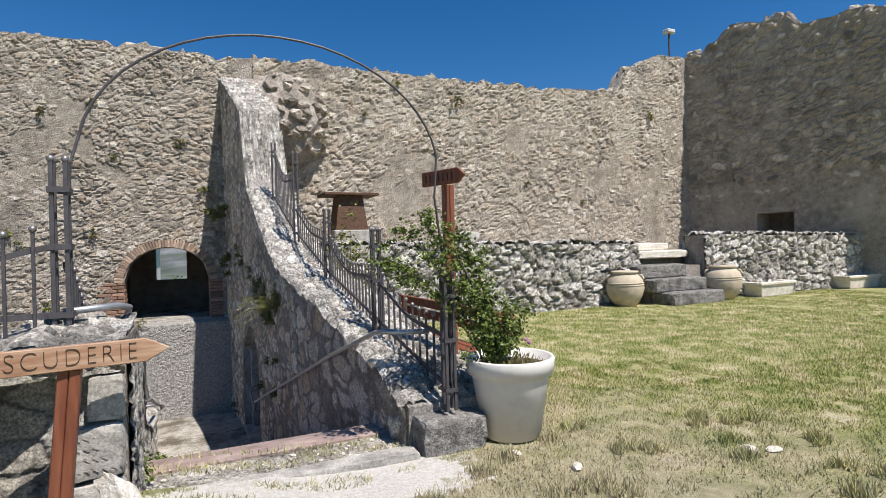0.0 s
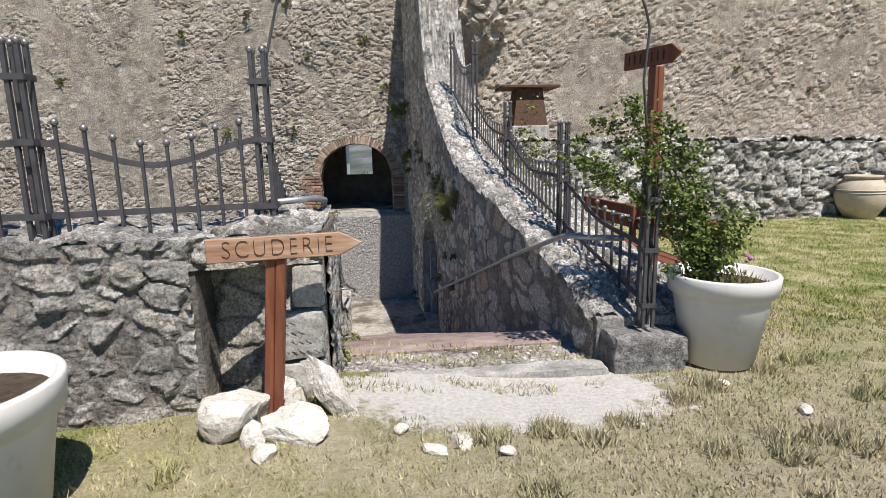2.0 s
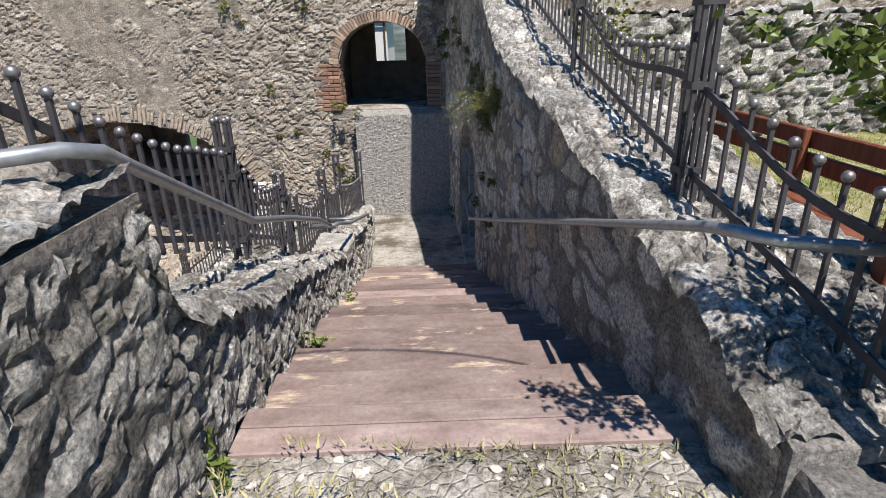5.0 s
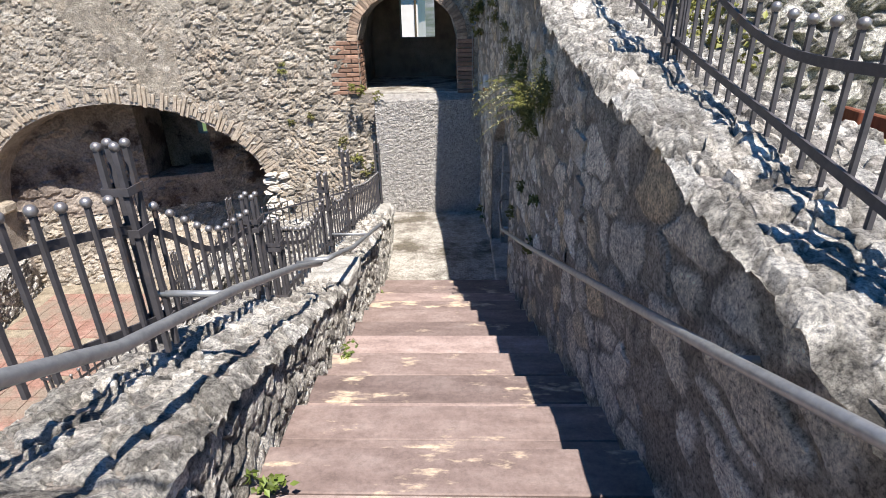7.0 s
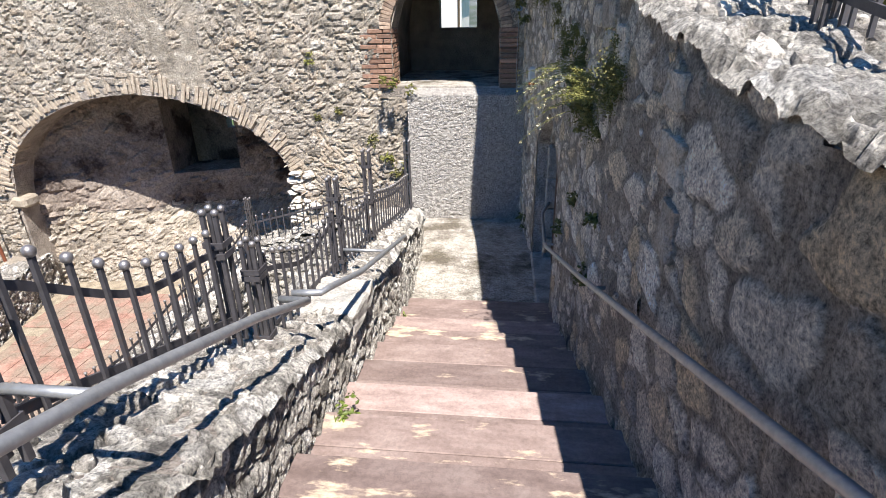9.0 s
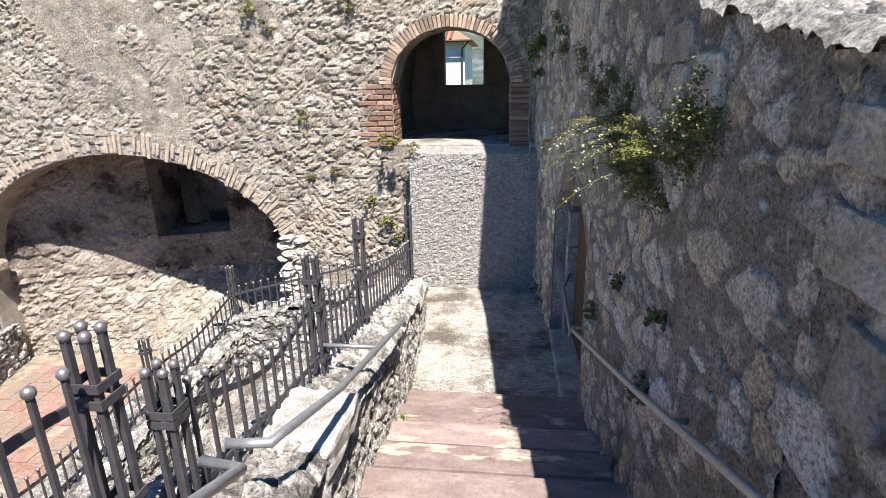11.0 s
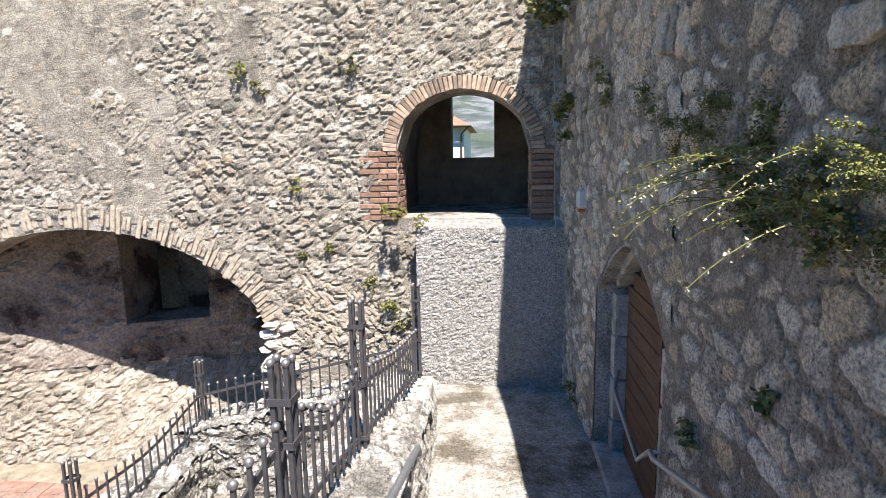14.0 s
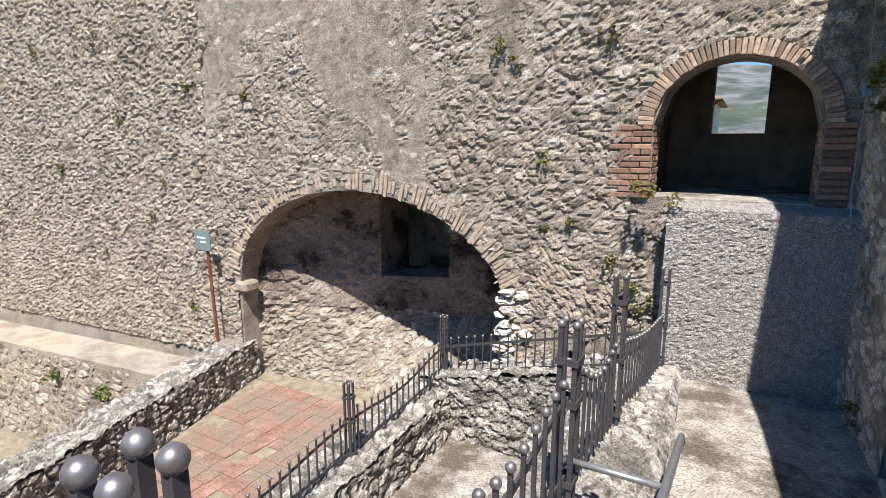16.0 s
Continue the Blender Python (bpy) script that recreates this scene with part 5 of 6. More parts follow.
# paving of the terrace
tile = None
rt = random.Random(9)
for i in range(17):
    for j in range(17):
        x, y = -9.3 + 0.31 * i + 0.02 * (j % 2), 9.9 + 0.31 * j
        if x < -9.35 - 0.26 * (y - 12.3) * 0 - (y - 15.1) * -0.0 + (-0.26 * (y - 15.1)) * 0.9 - 0.0 or rt.random() < 0.03 or y > 14.9 and x < -9.5:
            continue
        if tile is None:
            bm = bmesh.new()
            add_box(bm, (-0.15, -0.15, -0.03), (0.15, 0.15, 0.0), bevel=0.006)
            tile = part("tile", bm, M_TERRACOTTA, terrace)
            o = tile
        else:
            o = new("tile", tile.data)
            o.parent = terrace
        o.location = (x, y, -4.575 + rt.uniform(-0.004, 0.004))
        o.rotation_euler = (rt.uniform(-0.01, 0.01), rt.uniform(-0.01, 0.01), rt.uniform(-0.02, 0.02))


# ---- lawn cover ----
def blade_field(name, rng, n, area, size, mat, keep, parent=None, lean=0.7):
    """Many single blades in one mesh."""
    x, y = rng.uniform(area[0], area[1], n), rng.uniform(area[2], area[3], n)
    ok = np.array([keep(a, b) for a, b in zip(x, y)])
    x, y = x[ok], y[ok]
    n = len(x)
    z = np.array([lawn_z(a, b) - 0.012 for a, b in zip(x, y)])
    h, w = rng.uniform(size[0], size[1], n), rng.uniform(0.003, 0.007, n)
    a, b = rng.uniform(0, 2 * np.pi, n), rng.uniform(0, 2 * np.pi, n)
    ln = rng.uniform(0.1, lean, n) * h
    V = np.stack([np.stack([x - w * np.cos(a), y - w * np.sin(a), z], -1), np.stack([x + w * np.cos(a), y + w * np.sin(a), z], -1),
                  np.stack([x + ln * np.cos(b), y + ln * np.sin(b), z + h], -1)], 1).reshape(-1, 3)
    ob = mesh_obj(name, V.tolist(), np.arange(3 * n).reshape(-1, 3).tolist(), mat, parent)
    ob["kind"] = "stuff"
    return ob


def on_lawn(x, y):
    if y > 3.3 and x < -0.31 or (y > 3.6 and x < 2.1) or y > 10.2:
        return False
    bare = ((x - 0.7) / 1.0) ** 2 + ((y - 3.35) / 0.4) ** 2 < 1 + 0.6 * noise.noise((x * 4, y * 4, 1))
    return not bare and 0.6 * noise.noise((x * 1.1, y * 1.1, 6.0)) + 0.7 * noise.noise((x * 6, y * 6, 2.0)) > -0.3


rg = np.random.default_rng(61)
tagged(blade_field("lawn_grass", rg, 90000, (-3.5, 5.5, 0.9, 5.2), (0.012, 0.04), M_GRASS, on_lawn), "short dry and green grass blades on the lawn", "grass")
tagged(blade_field("lawn_grass", rg, 110000, (2.0, 17, 4.0, 10.2), (0.015, 0.042), M_GRASS, on_lawn), "short dry and green grass blades on the lawn", "grass")
tagged(blade_field("lawn_grass", rg, 50000, (5.4, 12, 0.9, 4.1), (0.015, 0.042), M_GRASS, on_lawn), "short dry and green grass blades on the lawn", "grass")
for k in range(90):
    cx, cy = rg.uniform(-2.6, 4.5), rg.uniform(1.2, 3.6)
    if on_lawn(cx, cy):
        tagged(blade_field("grass_tuft", rg, 160, (cx - 0.09, cx + 0.09, cy - 0.07, cy + 0.07), (0.04, 0.1), M_GRASS, on_lawn, lean=0.9), "small green tuft of grass on the lawn", "grass")

def rock(name, at, size, seed, mat=M_PALE_ROCK, rot=0.0, tilt=0.0, label="pale broken limestone rock on the ground", group="", lean=None):
    bm = bmesh.new()
    bmesh.ops.create_icosphere(bm, subdivisions=4 if max(size) > 0.1 else 2, radius=1.0)
    off = Vector((seed * 3.7, seed * 1.3, seed * 2.1))
    rr = random.Random(int(seed * 97))
    planes = [(Vector((rr.gauss(0, 1), rr.gauss(0, 1), rr.gauss(0, 1))).normalized(), rr.uniform(0.55, 0.8)) for _ in range(13)]
    for v in bm.verts:
        p = v.co.normalized()
        r = 1.0
        for nrm, d in planes:
            k = p.dot(nrm)
            if k > 1e-3:
                r = min(r, d / k)
        r += 0.05 * noise.noise(p * 4 + off) + 0.06 * noise.noise(p * 1.6 + off) + 0.03 * noise.noise(p * 11 + off)
        v.co = Vector((p.x * size[0], p.y * size[1], p.z * size[2])) * r
    ob = part(name, bm, mat)
    ob.matrix_basis = Matrix.Translation(at) @ Euler((tilt, 0.1 * seed % 0.4 if lean is None else lean, rot)).to_matrix().to_4x4()
    return tagged(ob, label, "rock", group)


for i, (x, y, z, s, r, t, ln) in enumerate(((-0.77, 2.99, 0.2, (0.18, 0.15, 0.19), 0.3, 0.1, 0.0), (-0.47, 2.89, 0.15, (0.2, 0.14, 0.13), -0.2, 0.15, 0.1), (-0.31, 3.09, 0.26, (0.095, 0.085, 0.26), 0.2, 0.1, -0.5),
                                            (-0.5, 3.13, 0.19, (0.085, 0.08, 0.09), 0.2, 0.0, 0.0), (-0.66, 2.86, 0.14, (0.08, 0.07, 0.1), 1.2, 0.3, 0.0), (-0.585, 2.74, 0.12, (0.085, 0.06, 0.055), 0.1, 0.0, 0.0), (-0.56, 3.18, 0.23, (0.09, 0.07, 0.12), 0.4, 0.2, 0.0))):
    rock("rock", (x, y, z), s, i + 1.0, rot=r, tilt=t, lean=ln, label="pale broken limestone rock heaped round the sign post", group="rocks at the sign")
for i, (x, y, s) in enumerate(((2.12, 3.35, 0.035), (2.35, 2.95, 0.05), (1.45, 1.95, 0.07), (1.55, 1.85, 0.05), (1.2, 2.05, 0.045), (0.35, 2.8, 0.06), (0.2, 2.72, 0.05), (0.55, 2.7, 0.045), (3.6, 2.6, 0.06), (3.75, 2.5, 0.05), (0.05, 2.9, 0.04))):
    rock("stone", (x, y, lawn_z(x, y) + s * 0.1), (s * 1.5, s, s * 0.6), 20.0 + i, rot=i * 1.0, label="small pale stone lying in the grass")


def by_kerb(x, y):
    return noise.noise((x * 3.0, y * 6.0, 3.0)) > 0.02 and not 3.61 < y < 3.78


tagged(blade_field("kerb_grass", rg, 2600, (-0.3, 1.45, 3.35, 4.24), (0.015, 0.06), M_GRASS, by_kerb, lean=1.2), "thin dry grass along the kerb and the strip", "grass")
for k in range(34):
    x, y, s = rg.uniform(-0.25, 1.4), rg.uniform(3.8, 4.22), rg.uniform(0.008, 0.024)
    rock("stone", (x, y, -0.018 + s * 0.1), (s * 1.4, s, s * 0.6), 60.0 + k, rot=k * 1.1, label="small pale stone on the gravelly strip")

# ---- signs ----
def letters(text, parent, origin, right, up, out, size, mat, depth=0.004):
    cu = bpy.data.curves.new("lettering", "FONT")
    cu.body, cu.size, cu.extrude, cu.bevel_depth, cu.align_x, cu.align_y = text, size, depth, 0.0, "CENTER", "CENTER"
    cu.space_character = 1.22
    cu.offset = -0.0045
    tmp = bpy.data.objects.new("lettering", cu)
    scene.collection.objects.link(tmp)
    me = bpy.data.meshes.new_from_object(tmp.evaluated_get(bpy.context.evaluated_depsgraph_get()))
    bpy.data.objects.remove(tmp)
    me.materials.clear()
    me.materials.append(mat)
    ob = new("lettering", me)
    ob.parent = parent
    m = Matrix((right * 0.82, up, out)).transposed().to_4x4()
    ob.matrix_basis = Matrix.Translation(origin) @ m
    return ob


def arrow_sign(a, b, z0, z1, post_xy, post_z, text, board_mat, label, tip=0.1, dz=0.0, slant=0.0):
    """A board with a pointed end from a to b (x, y), on a square post."""
    th = tagged(empty("wooden_sign"), label, "sign")
    a, b = Vector((*a, 0)), Vector((*b, 0))
    r = (b - a).normalized()
    n = Vector((r.y, -r.x, 0))
    length = (b - a).length
    zc = (z0 + z1) / 2
    prof = [(0, z0), (length - tip, z0 + dz), (length, zc + dz), (length - tip, z1 + dz), (0, z1)]
    bm = bmesh.new()
    fr = [bm.verts.new(a + r * u + n * 0.014 + Vector((0, 0, z))) for u, z in prof]
    bk = [bm.verts.new(a + r * u - n * 0.014 + Vector((0, 0, z))) for u, z in prof]
    bm.faces.new(fr)
    bm.faces.new(bk[::-1])
    for i in range(5):
        bm.faces.new((fr[i], bk[i], bk[(i + 1) % 5], fr[(i + 1) % 5]))
    bmesh.ops.bevel(bm, geom=list(bm.edges), offset=0.004, segments=1, affect="EDGES")
    board = part("board", bm, board_mat, th)
    for k in (-1, 1):
        bm = bmesh.new()
        add_box(bm, (post_xy[0] + (0.001 if k > 0 else -0.047), post_xy[1] - 0.045, post_z), (post_xy[0] + (0.047 if k > 0 else -0.001), post_xy[1] + 0.03, z0), bevel=0.005)
        for v in bm.verts:
            v.co.x += slant * (v.co.z - z0)
        part("post_plank", bm, M_POST, th)
    if text:
        letters(text, board, a + r * (length * 0.45) + n * 0.0145 + Vector((0, 0, zc)), r, Vector((0, 0, 1)), n, 0.124, M_CARVED)
    else:
        for k in range(7):
            bm = bmesh.new()
            u = 0.06 + 0.055 * k
            p = a + r * u + n * 0.0155 + Vector((0, 0, zc - 0.035 + dz * u / length))
            add_bar(bm, p, p + Vector((0, 0, 0.07)), 0.014, 0.004, up=n)
            part("lettering_bar", bm, M_CARVED, board)
    return th


arrow_sign((-0.85, 3.03), (-0.11, 3.14), 0.972, 1.09, (-0.54, 3.13), 0.08, "SCUDERIE", M_SIGN, "varnished wooden arrow sign carved with a word on a red-brown post", tip=0.11, slant=0.085)
arrow_sign((1.99, 4.65), (2.175, 4.15), 2.08, 2.215, (2.13, 4.42), 0.0, "", M_POST, "red-brown wooden arrow sign on a tall post", tip=0.08)

# ---- rod arch over the gateway ----
th = tagged(empty("rose_arch"), "thin rusty iron rod arch spanning the gateway", "arch")
bm = bmesh.new()
pts = [(-0.64, 3.72, 1.6), (-0.62, 3.73, 2.05)] + [(0.57 - 1.16 * math.cos(math.pi * i / 24), 3.75, 2.1 + 0.86 * math.sin(math.pi * i / 24)) for i in range(1, 24)] + [(1.7, 3.76, 1.9), (1.78, 3.78, 1.3), (1.8, 3.8, 0.5)]
add_tube(bm, pts, 0.0085, 8)
part("rod", bm, M_IRON, th)
tagged(th)


# ---- leaves and plants ----
def leaf_mesh(rng, centres, size, mat, name, parent, spread, per, droop=0.3):
    """Clumps of small folded leaves about the centres."""
    V, F = [], []
    for c in centres:
        for _ in range(per):
            d = Vector(rng.normal(0, 1, 3))
            d = d.normalized() * abs(rng.normal(0, spread))
            p = Vector(c) + d
            ax = Vector((rng.normal(), rng.normal(), rng.normal() * 0.6 - droop)).normalized()
            s = ax.cross(Vector(rng.normal(0, 1, 3))).normalized()
            nn = ax.cross(s)
            L_, w = size * rng.uniform(0.6, 1.3), size * rng.uniform(0.28, 0.42)
            i = len(V)
            V += [p, p + ax * L_ * 0.45 + s * w + nn * w * 0.3, p + ax * L_, p + ax * L_ * 0.45 - s * w + nn * w * 0.3, p + ax * L_ * 0.5]
            F += [(i, i + 1, i + 4), (i + 1, i + 2, i + 4), (i + 2, i + 3, i + 4), (i + 3, i, i + 4)]
    ob = mesh_obj(name, V, F, mat, parent)
    ob["kind"] = "stuff"
    return ob


def shrub(name, base, limbs, mat, leaf, spread, per, label, cat="shrub", stem=0.008, seed=1):
    th = tagged(empty(name), label, cat)
    rng = np.random.default_rng(seed)
    centres = []
    for tipp in limbs:
        bm = bmesh.new()
        b, t = Vector(base), Vector(tipp)
        mid = (b + t) / 2 + Vector(rng.normal(0, 0.05, 3))
        pts = [b + (mid - b) * min(1, 2 * k / 6) + (t - mid) * max(0, 2 * k / 6 - 1) for k in range(7)]
        add_tube(bm, pts, stem, 5, stem * 0.35)
        part("stem", bm, M_STEM, th)
        centres += pts[3:]
    leaf_mesh(rng, centres, leaf, mat, "leaves", th, spread, per)
    return th


def rose_bush():
    th = tagged(empty("rose_bush"), "leafy green climbing rose growing from the white pot", "rose")
    rng = np.random.default_rng(3)
    cents = []
    for tip, bend in (((1.3, 3.78, 1.42), 0.3), ((1.4, 3.7, 1.3), 0.25), ((1.5, 3.82, 1.6), 0.2), ((1.62, 3.75, 1.68), 0.12), ((1.7, 3.7, 1.4), 0.1), ((1.8, 3.8, 1.55), 0.05), ((1.95, 3.72, 1.52), 0.0),
                      ((2.05, 3.8, 1.4), 0.0), ((1.92, 3.68, 1.22), 0.0), ((2.12, 3.75, 1.12), 0.0), ((2.3, 3.7, 1.0), 0.0), ((2.08, 3.62, 0.95), 0.0), ((2.4, 3.72, 0.84), 0.0), ((2.22, 3.6, 0.8), 0.0), ((2.0, 3.66, 0.78), 0.0)):
        b, t = Vector((2.16 + rng.uniform(-0.06, 0.06), 3.74 + rng.uniform(-0.05, 0.05), 0.53)), Vector(tip)
        mid = (b + t) / 2 + Vector((0.12 - bend * 0.2, 0, 0.06 + bend * 0.5)) * (t - b).length
        pts = [b * (1 - k) ** 2 + mid * 2 * k * (1 - k) + t * k * k for k in [i / 9 for i in range(10)]]
        bm = bmesh.new()
        add_tube(bm, pts, 0.008, 5, 0.003)
        part("stem", bm, M_STEM, th)
        cents += pts[3:] + [t + Vector(rng.normal(0, 0.06, 3)) for _ in range(4)]
    leaf_mesh(rng, cents, 0.034, M_LEAF, "leaves", th, 0.06, 40)
    return th


rose = rose_bush()
bm = bmesh.new()
for c in ((2.42, 3.6, 0.74), (2.4, 3.62, 0.76), (2.44, 3.63, 0.73)):
    add_ball(bm, c, 0.016, 6)
part("flower", bm, M_PINK, rose, "small pink flower")
tagged(blade_field("pot_grass", rg, 500, (2.05, 2.58, 3.5, 3.95), (0.02, 0.05), M_WEED, lambda x, y: True), "dry grass in the white pot", "grass").location = (0, 0, 0.58)
shrub("yellow_shrub", (2.35, 8.4, 0.1), [(2.1, 8.3, 1.4), (2.2, 8.5, 1.8), (2.3, 8.35, 2.1), (2.4, 8.4, 1.6), (2.6, 8.3, 1.2), (2.15, 8.4, 1.1), (2.5, 8.6, 1.0)], M_LEAF_YELLOW, 0.06, 0.12, 26, "yellow-green leafy shrub behind the fence", seed=4)
shrub("yellow_shrub", (2.4, 9.6, 0.4), [(2.2, 9.6, 1.6), (2.5, 9.7, 1.75), (2.7, 9.6, 1.5)], M_LEAF_YELLOW, 0.06, 0.14, 26, "yellow-green leafy shrub behind the fence", seed=5)


def wall_weed(at, size, seed, mat=M_WEED, out=(0, -1, 0), label="tuft of dry green weed growing from the wall", per=60):
    """A clump of small drooping leaves rooted in a wall."""
    rng = np.random.default_rng(seed)
    o = Vector(out).normalized()
    flat_ = Vector((1, 1, 1)) - Vector((abs(o.x), abs(o.y), 0)) * 0.6
    cents = [Vector(at) + o * size * rng.uniform(0, 0.4) + Vector(rng.normal(0, size * 0.3, 3)) * flat_ for _ in range(8)]
    ob = leaf_mesh(rng, cents, 0.025 + 0.11 * size, mat, "wall_weed", None, size * 0.16, max(8, per // 4))
    return tagged(ob, label, "weed", "wall weeds", "stuff")


for i, (x, z, s) in enumerate(((-3.73, 2.1, 0.3), (-2.1, 2.12, 0.26), (-3.46, 1.84, 0.2), (-2.96, 0.43, 0.22), (-2.54, -0.49, 0.22), (-1.93, -1.0, 0.3), (-1.64, -1.3, 0.4), (-2.9, -0.62, 0.16), (-1.5, -1.6, 0.3), (-4.6, 4.4, 0.3),
                               (-1.6, 3.9, 0.25), (-0.2, 4.3, 0.35), (0.3, 3.2, 0.3), (-7.5, 3.4, 0.3), (2.3, 5.9, 0.5), (1.9, 5.95, 0.45), (7.6, 6.2, 0.6), (4.6, 5.4, 0.25), (15.6, 6.3, 0.5), (10.1, 3.6, 0.25), (12.4, 3.0, 0.2), (-9.2, 1.6, 0.25), (-2.0, 5.2, 0.25), (-3.0, 4.9, 0.3), (5.6, 6.4, 0.3))):
    wall_weed((x, W_Y - 0.03, z), s * 0.72, 100 + i, M_WEED if i % 3 else M_LEAF_YELLOW)
for i, (x, z, s) in enumerate(((-13.2, -1.2, 0.35), (-12.0, -3.3, 0.35), (-15, -2.2, 0.3), (-14.0, 1.2, 0.3), (-16.5, 0.0, 0.35), (-11.6, 1.9, 0.3), (-12.6, -0.3, 0.2), (-17, 3, 0.4), (-14.6, 3.2, 0.3))):
    wall_weed(L(x, z, 0.03), s * 0.75, 140 + i)
for i, (x, z, s) in enumerate(((-13.5, -5.4, 0.6), (-15.5, -5.2, 0.5), (-12.2, -5.2, 0.4))):
    wall_weed((x, 14.1 + 0.085 * (x + 10), z), s, 160 + i, M_LEAF)
wall_weed((-1.45, 14.55, 0.02), 0.3, 171, M_LEAF_YELLOW, (0, -0.5, 0.8), "bright green weed at the corner of the arch", 80)
wall_weed((-1.12, 14.55, -0.08), 0.16, 172, M_LEAF_YELLOW, (0, -0.5, 0.8), "bright green weed at the corner of the arch", 50)
for i, (y, z, s, m) in enumerate(((9.7, 0.5, 0.2, M_WEED), (9.3, 0.5, 0.22, M_WEED), (10.2, 0.7, 0.2, M_WEED), (12.7, 1.4, 0.22, M_WEED), (9.6, -0.35, 0.16, M_WEED), (8.9, -0.7, 0.14, M_WEED), (10.4, -0.9, 0.14, M_WEED), (13.8, -2.1, 0.25, M_WEED), (8.7, -0.2, 0.12, M_WEED))):
    wall_weed((sx_face(y) - 0.02, y, z), s, 180 + i, m, (-1, 0, 0.1), "dark green weed hanging from the shaded wall", 330 if s > 0.3 else 50)
th = tagged(empty("wall_bush"), "dense dark green bush rooted in the shaded wall", "bush")
rl = np.random.default_rng(79)
for y, z, k, sy, sz in ((10.4, 0.95, 8, 0.3, 0.1), (9.9, 0.8, 7, 0.2, 0.1), (9.4, 0.6, 9, 0.22, 0.12), (9.1, 0.5, 6, 0.15, 0.1), (8.6, 0.82, 8, 0.12, 0.1), (8.4, 0.75, 7, 0.12, 0.12), (13.2, 1.5, 5, 0.4, 0.2), (9.75, 0.42, 4, 0.15, 0.08), (11.4, 1.15, 4, 0.25, 0.1)):
    cl = [(sx_face(y) - abs(rl.normal(0, 0.05)), y + rl.normal(0, sy), z + rl.normal(0, sz)) for _ in range(k)]
    leaf_mesh(rl, cl, 0.017, M_WEED, "foliage", th, 0.06, 330)


def frond(parent, rng, root, way, length, droop, leaf, per, mat, stem=0.004):
    """A thin arching stem set with small leaves towards its end."""
    pts = [root + way * length * t + Vector((0, 0, -droop * length * t * t)) for t in [k / 8 for k in range(9)]]
    bm = bmesh.new()
    add_tube(bm, pts, stem, 4, stem * 0.4)
    part("stem", bm, M_LEAF_YELLOW, parent)
    leaf_mesh(rng, pts[3:], leaf, mat, "seed_head" if mat is M_CREAM else "leaves", parent, 0.018, per)


# wiry seed-headed stems and a feathery spray reaching out into the sun
th = tagged(empty("caper_bush"), "wiry yellow-green stems with cream seed heads hanging from the wall", "bush")
rc = np.random.default_rng(77)
for k in range(26):
    y0 = rc.uniform(9.2, 10.4)
    frond(th, rc, Vector((sx_face(y0), y0, rc.uniform(0.5, 0.78))), Vector((rc.uniform(-0.95, -0.6), rc.uniform(-0.1, 0.9), rc.uniform(0.0, 0.6))), rc.uniform(0.36, 0.66), 0.5, 0.016, 6, (M_CREAM, M_LEAF_YELLOW)[k % 2], 0.0038)
th = tagged(empty("feathery_weed"), "feathery yellow-green weed spray growing from the shaded wall", "bush")
for k in range(12):
    y0 = rc.uniform(8.6, 9.1)
    frond(th, rc, Vector((sx_face(y0), y0, rc.uniform(0.55, 0.68))), Vector((rc.uniform(-0.9, -0.6), rc.uniform(-0.1, 0.8), rc.uniform(0.2, 0.8))), rc.uniform(0.24, 0.38), 0.3, 0.012, 34, M_LEAF_YELLOW, 0.0025)
for i, (x, y, z) in enumerate(((-0.42, 7.6, -1.05), (-0.36, 5.7, -0.42), (-0.33, 4.1, 0.05), (-0.6, 10.3, -2.1))):
    wall_weed((x, y, z), 0.14, 230 + i, M_LEAF, (0.8, 0, 0.4), "small green weed at the foot of the parapet", 40)


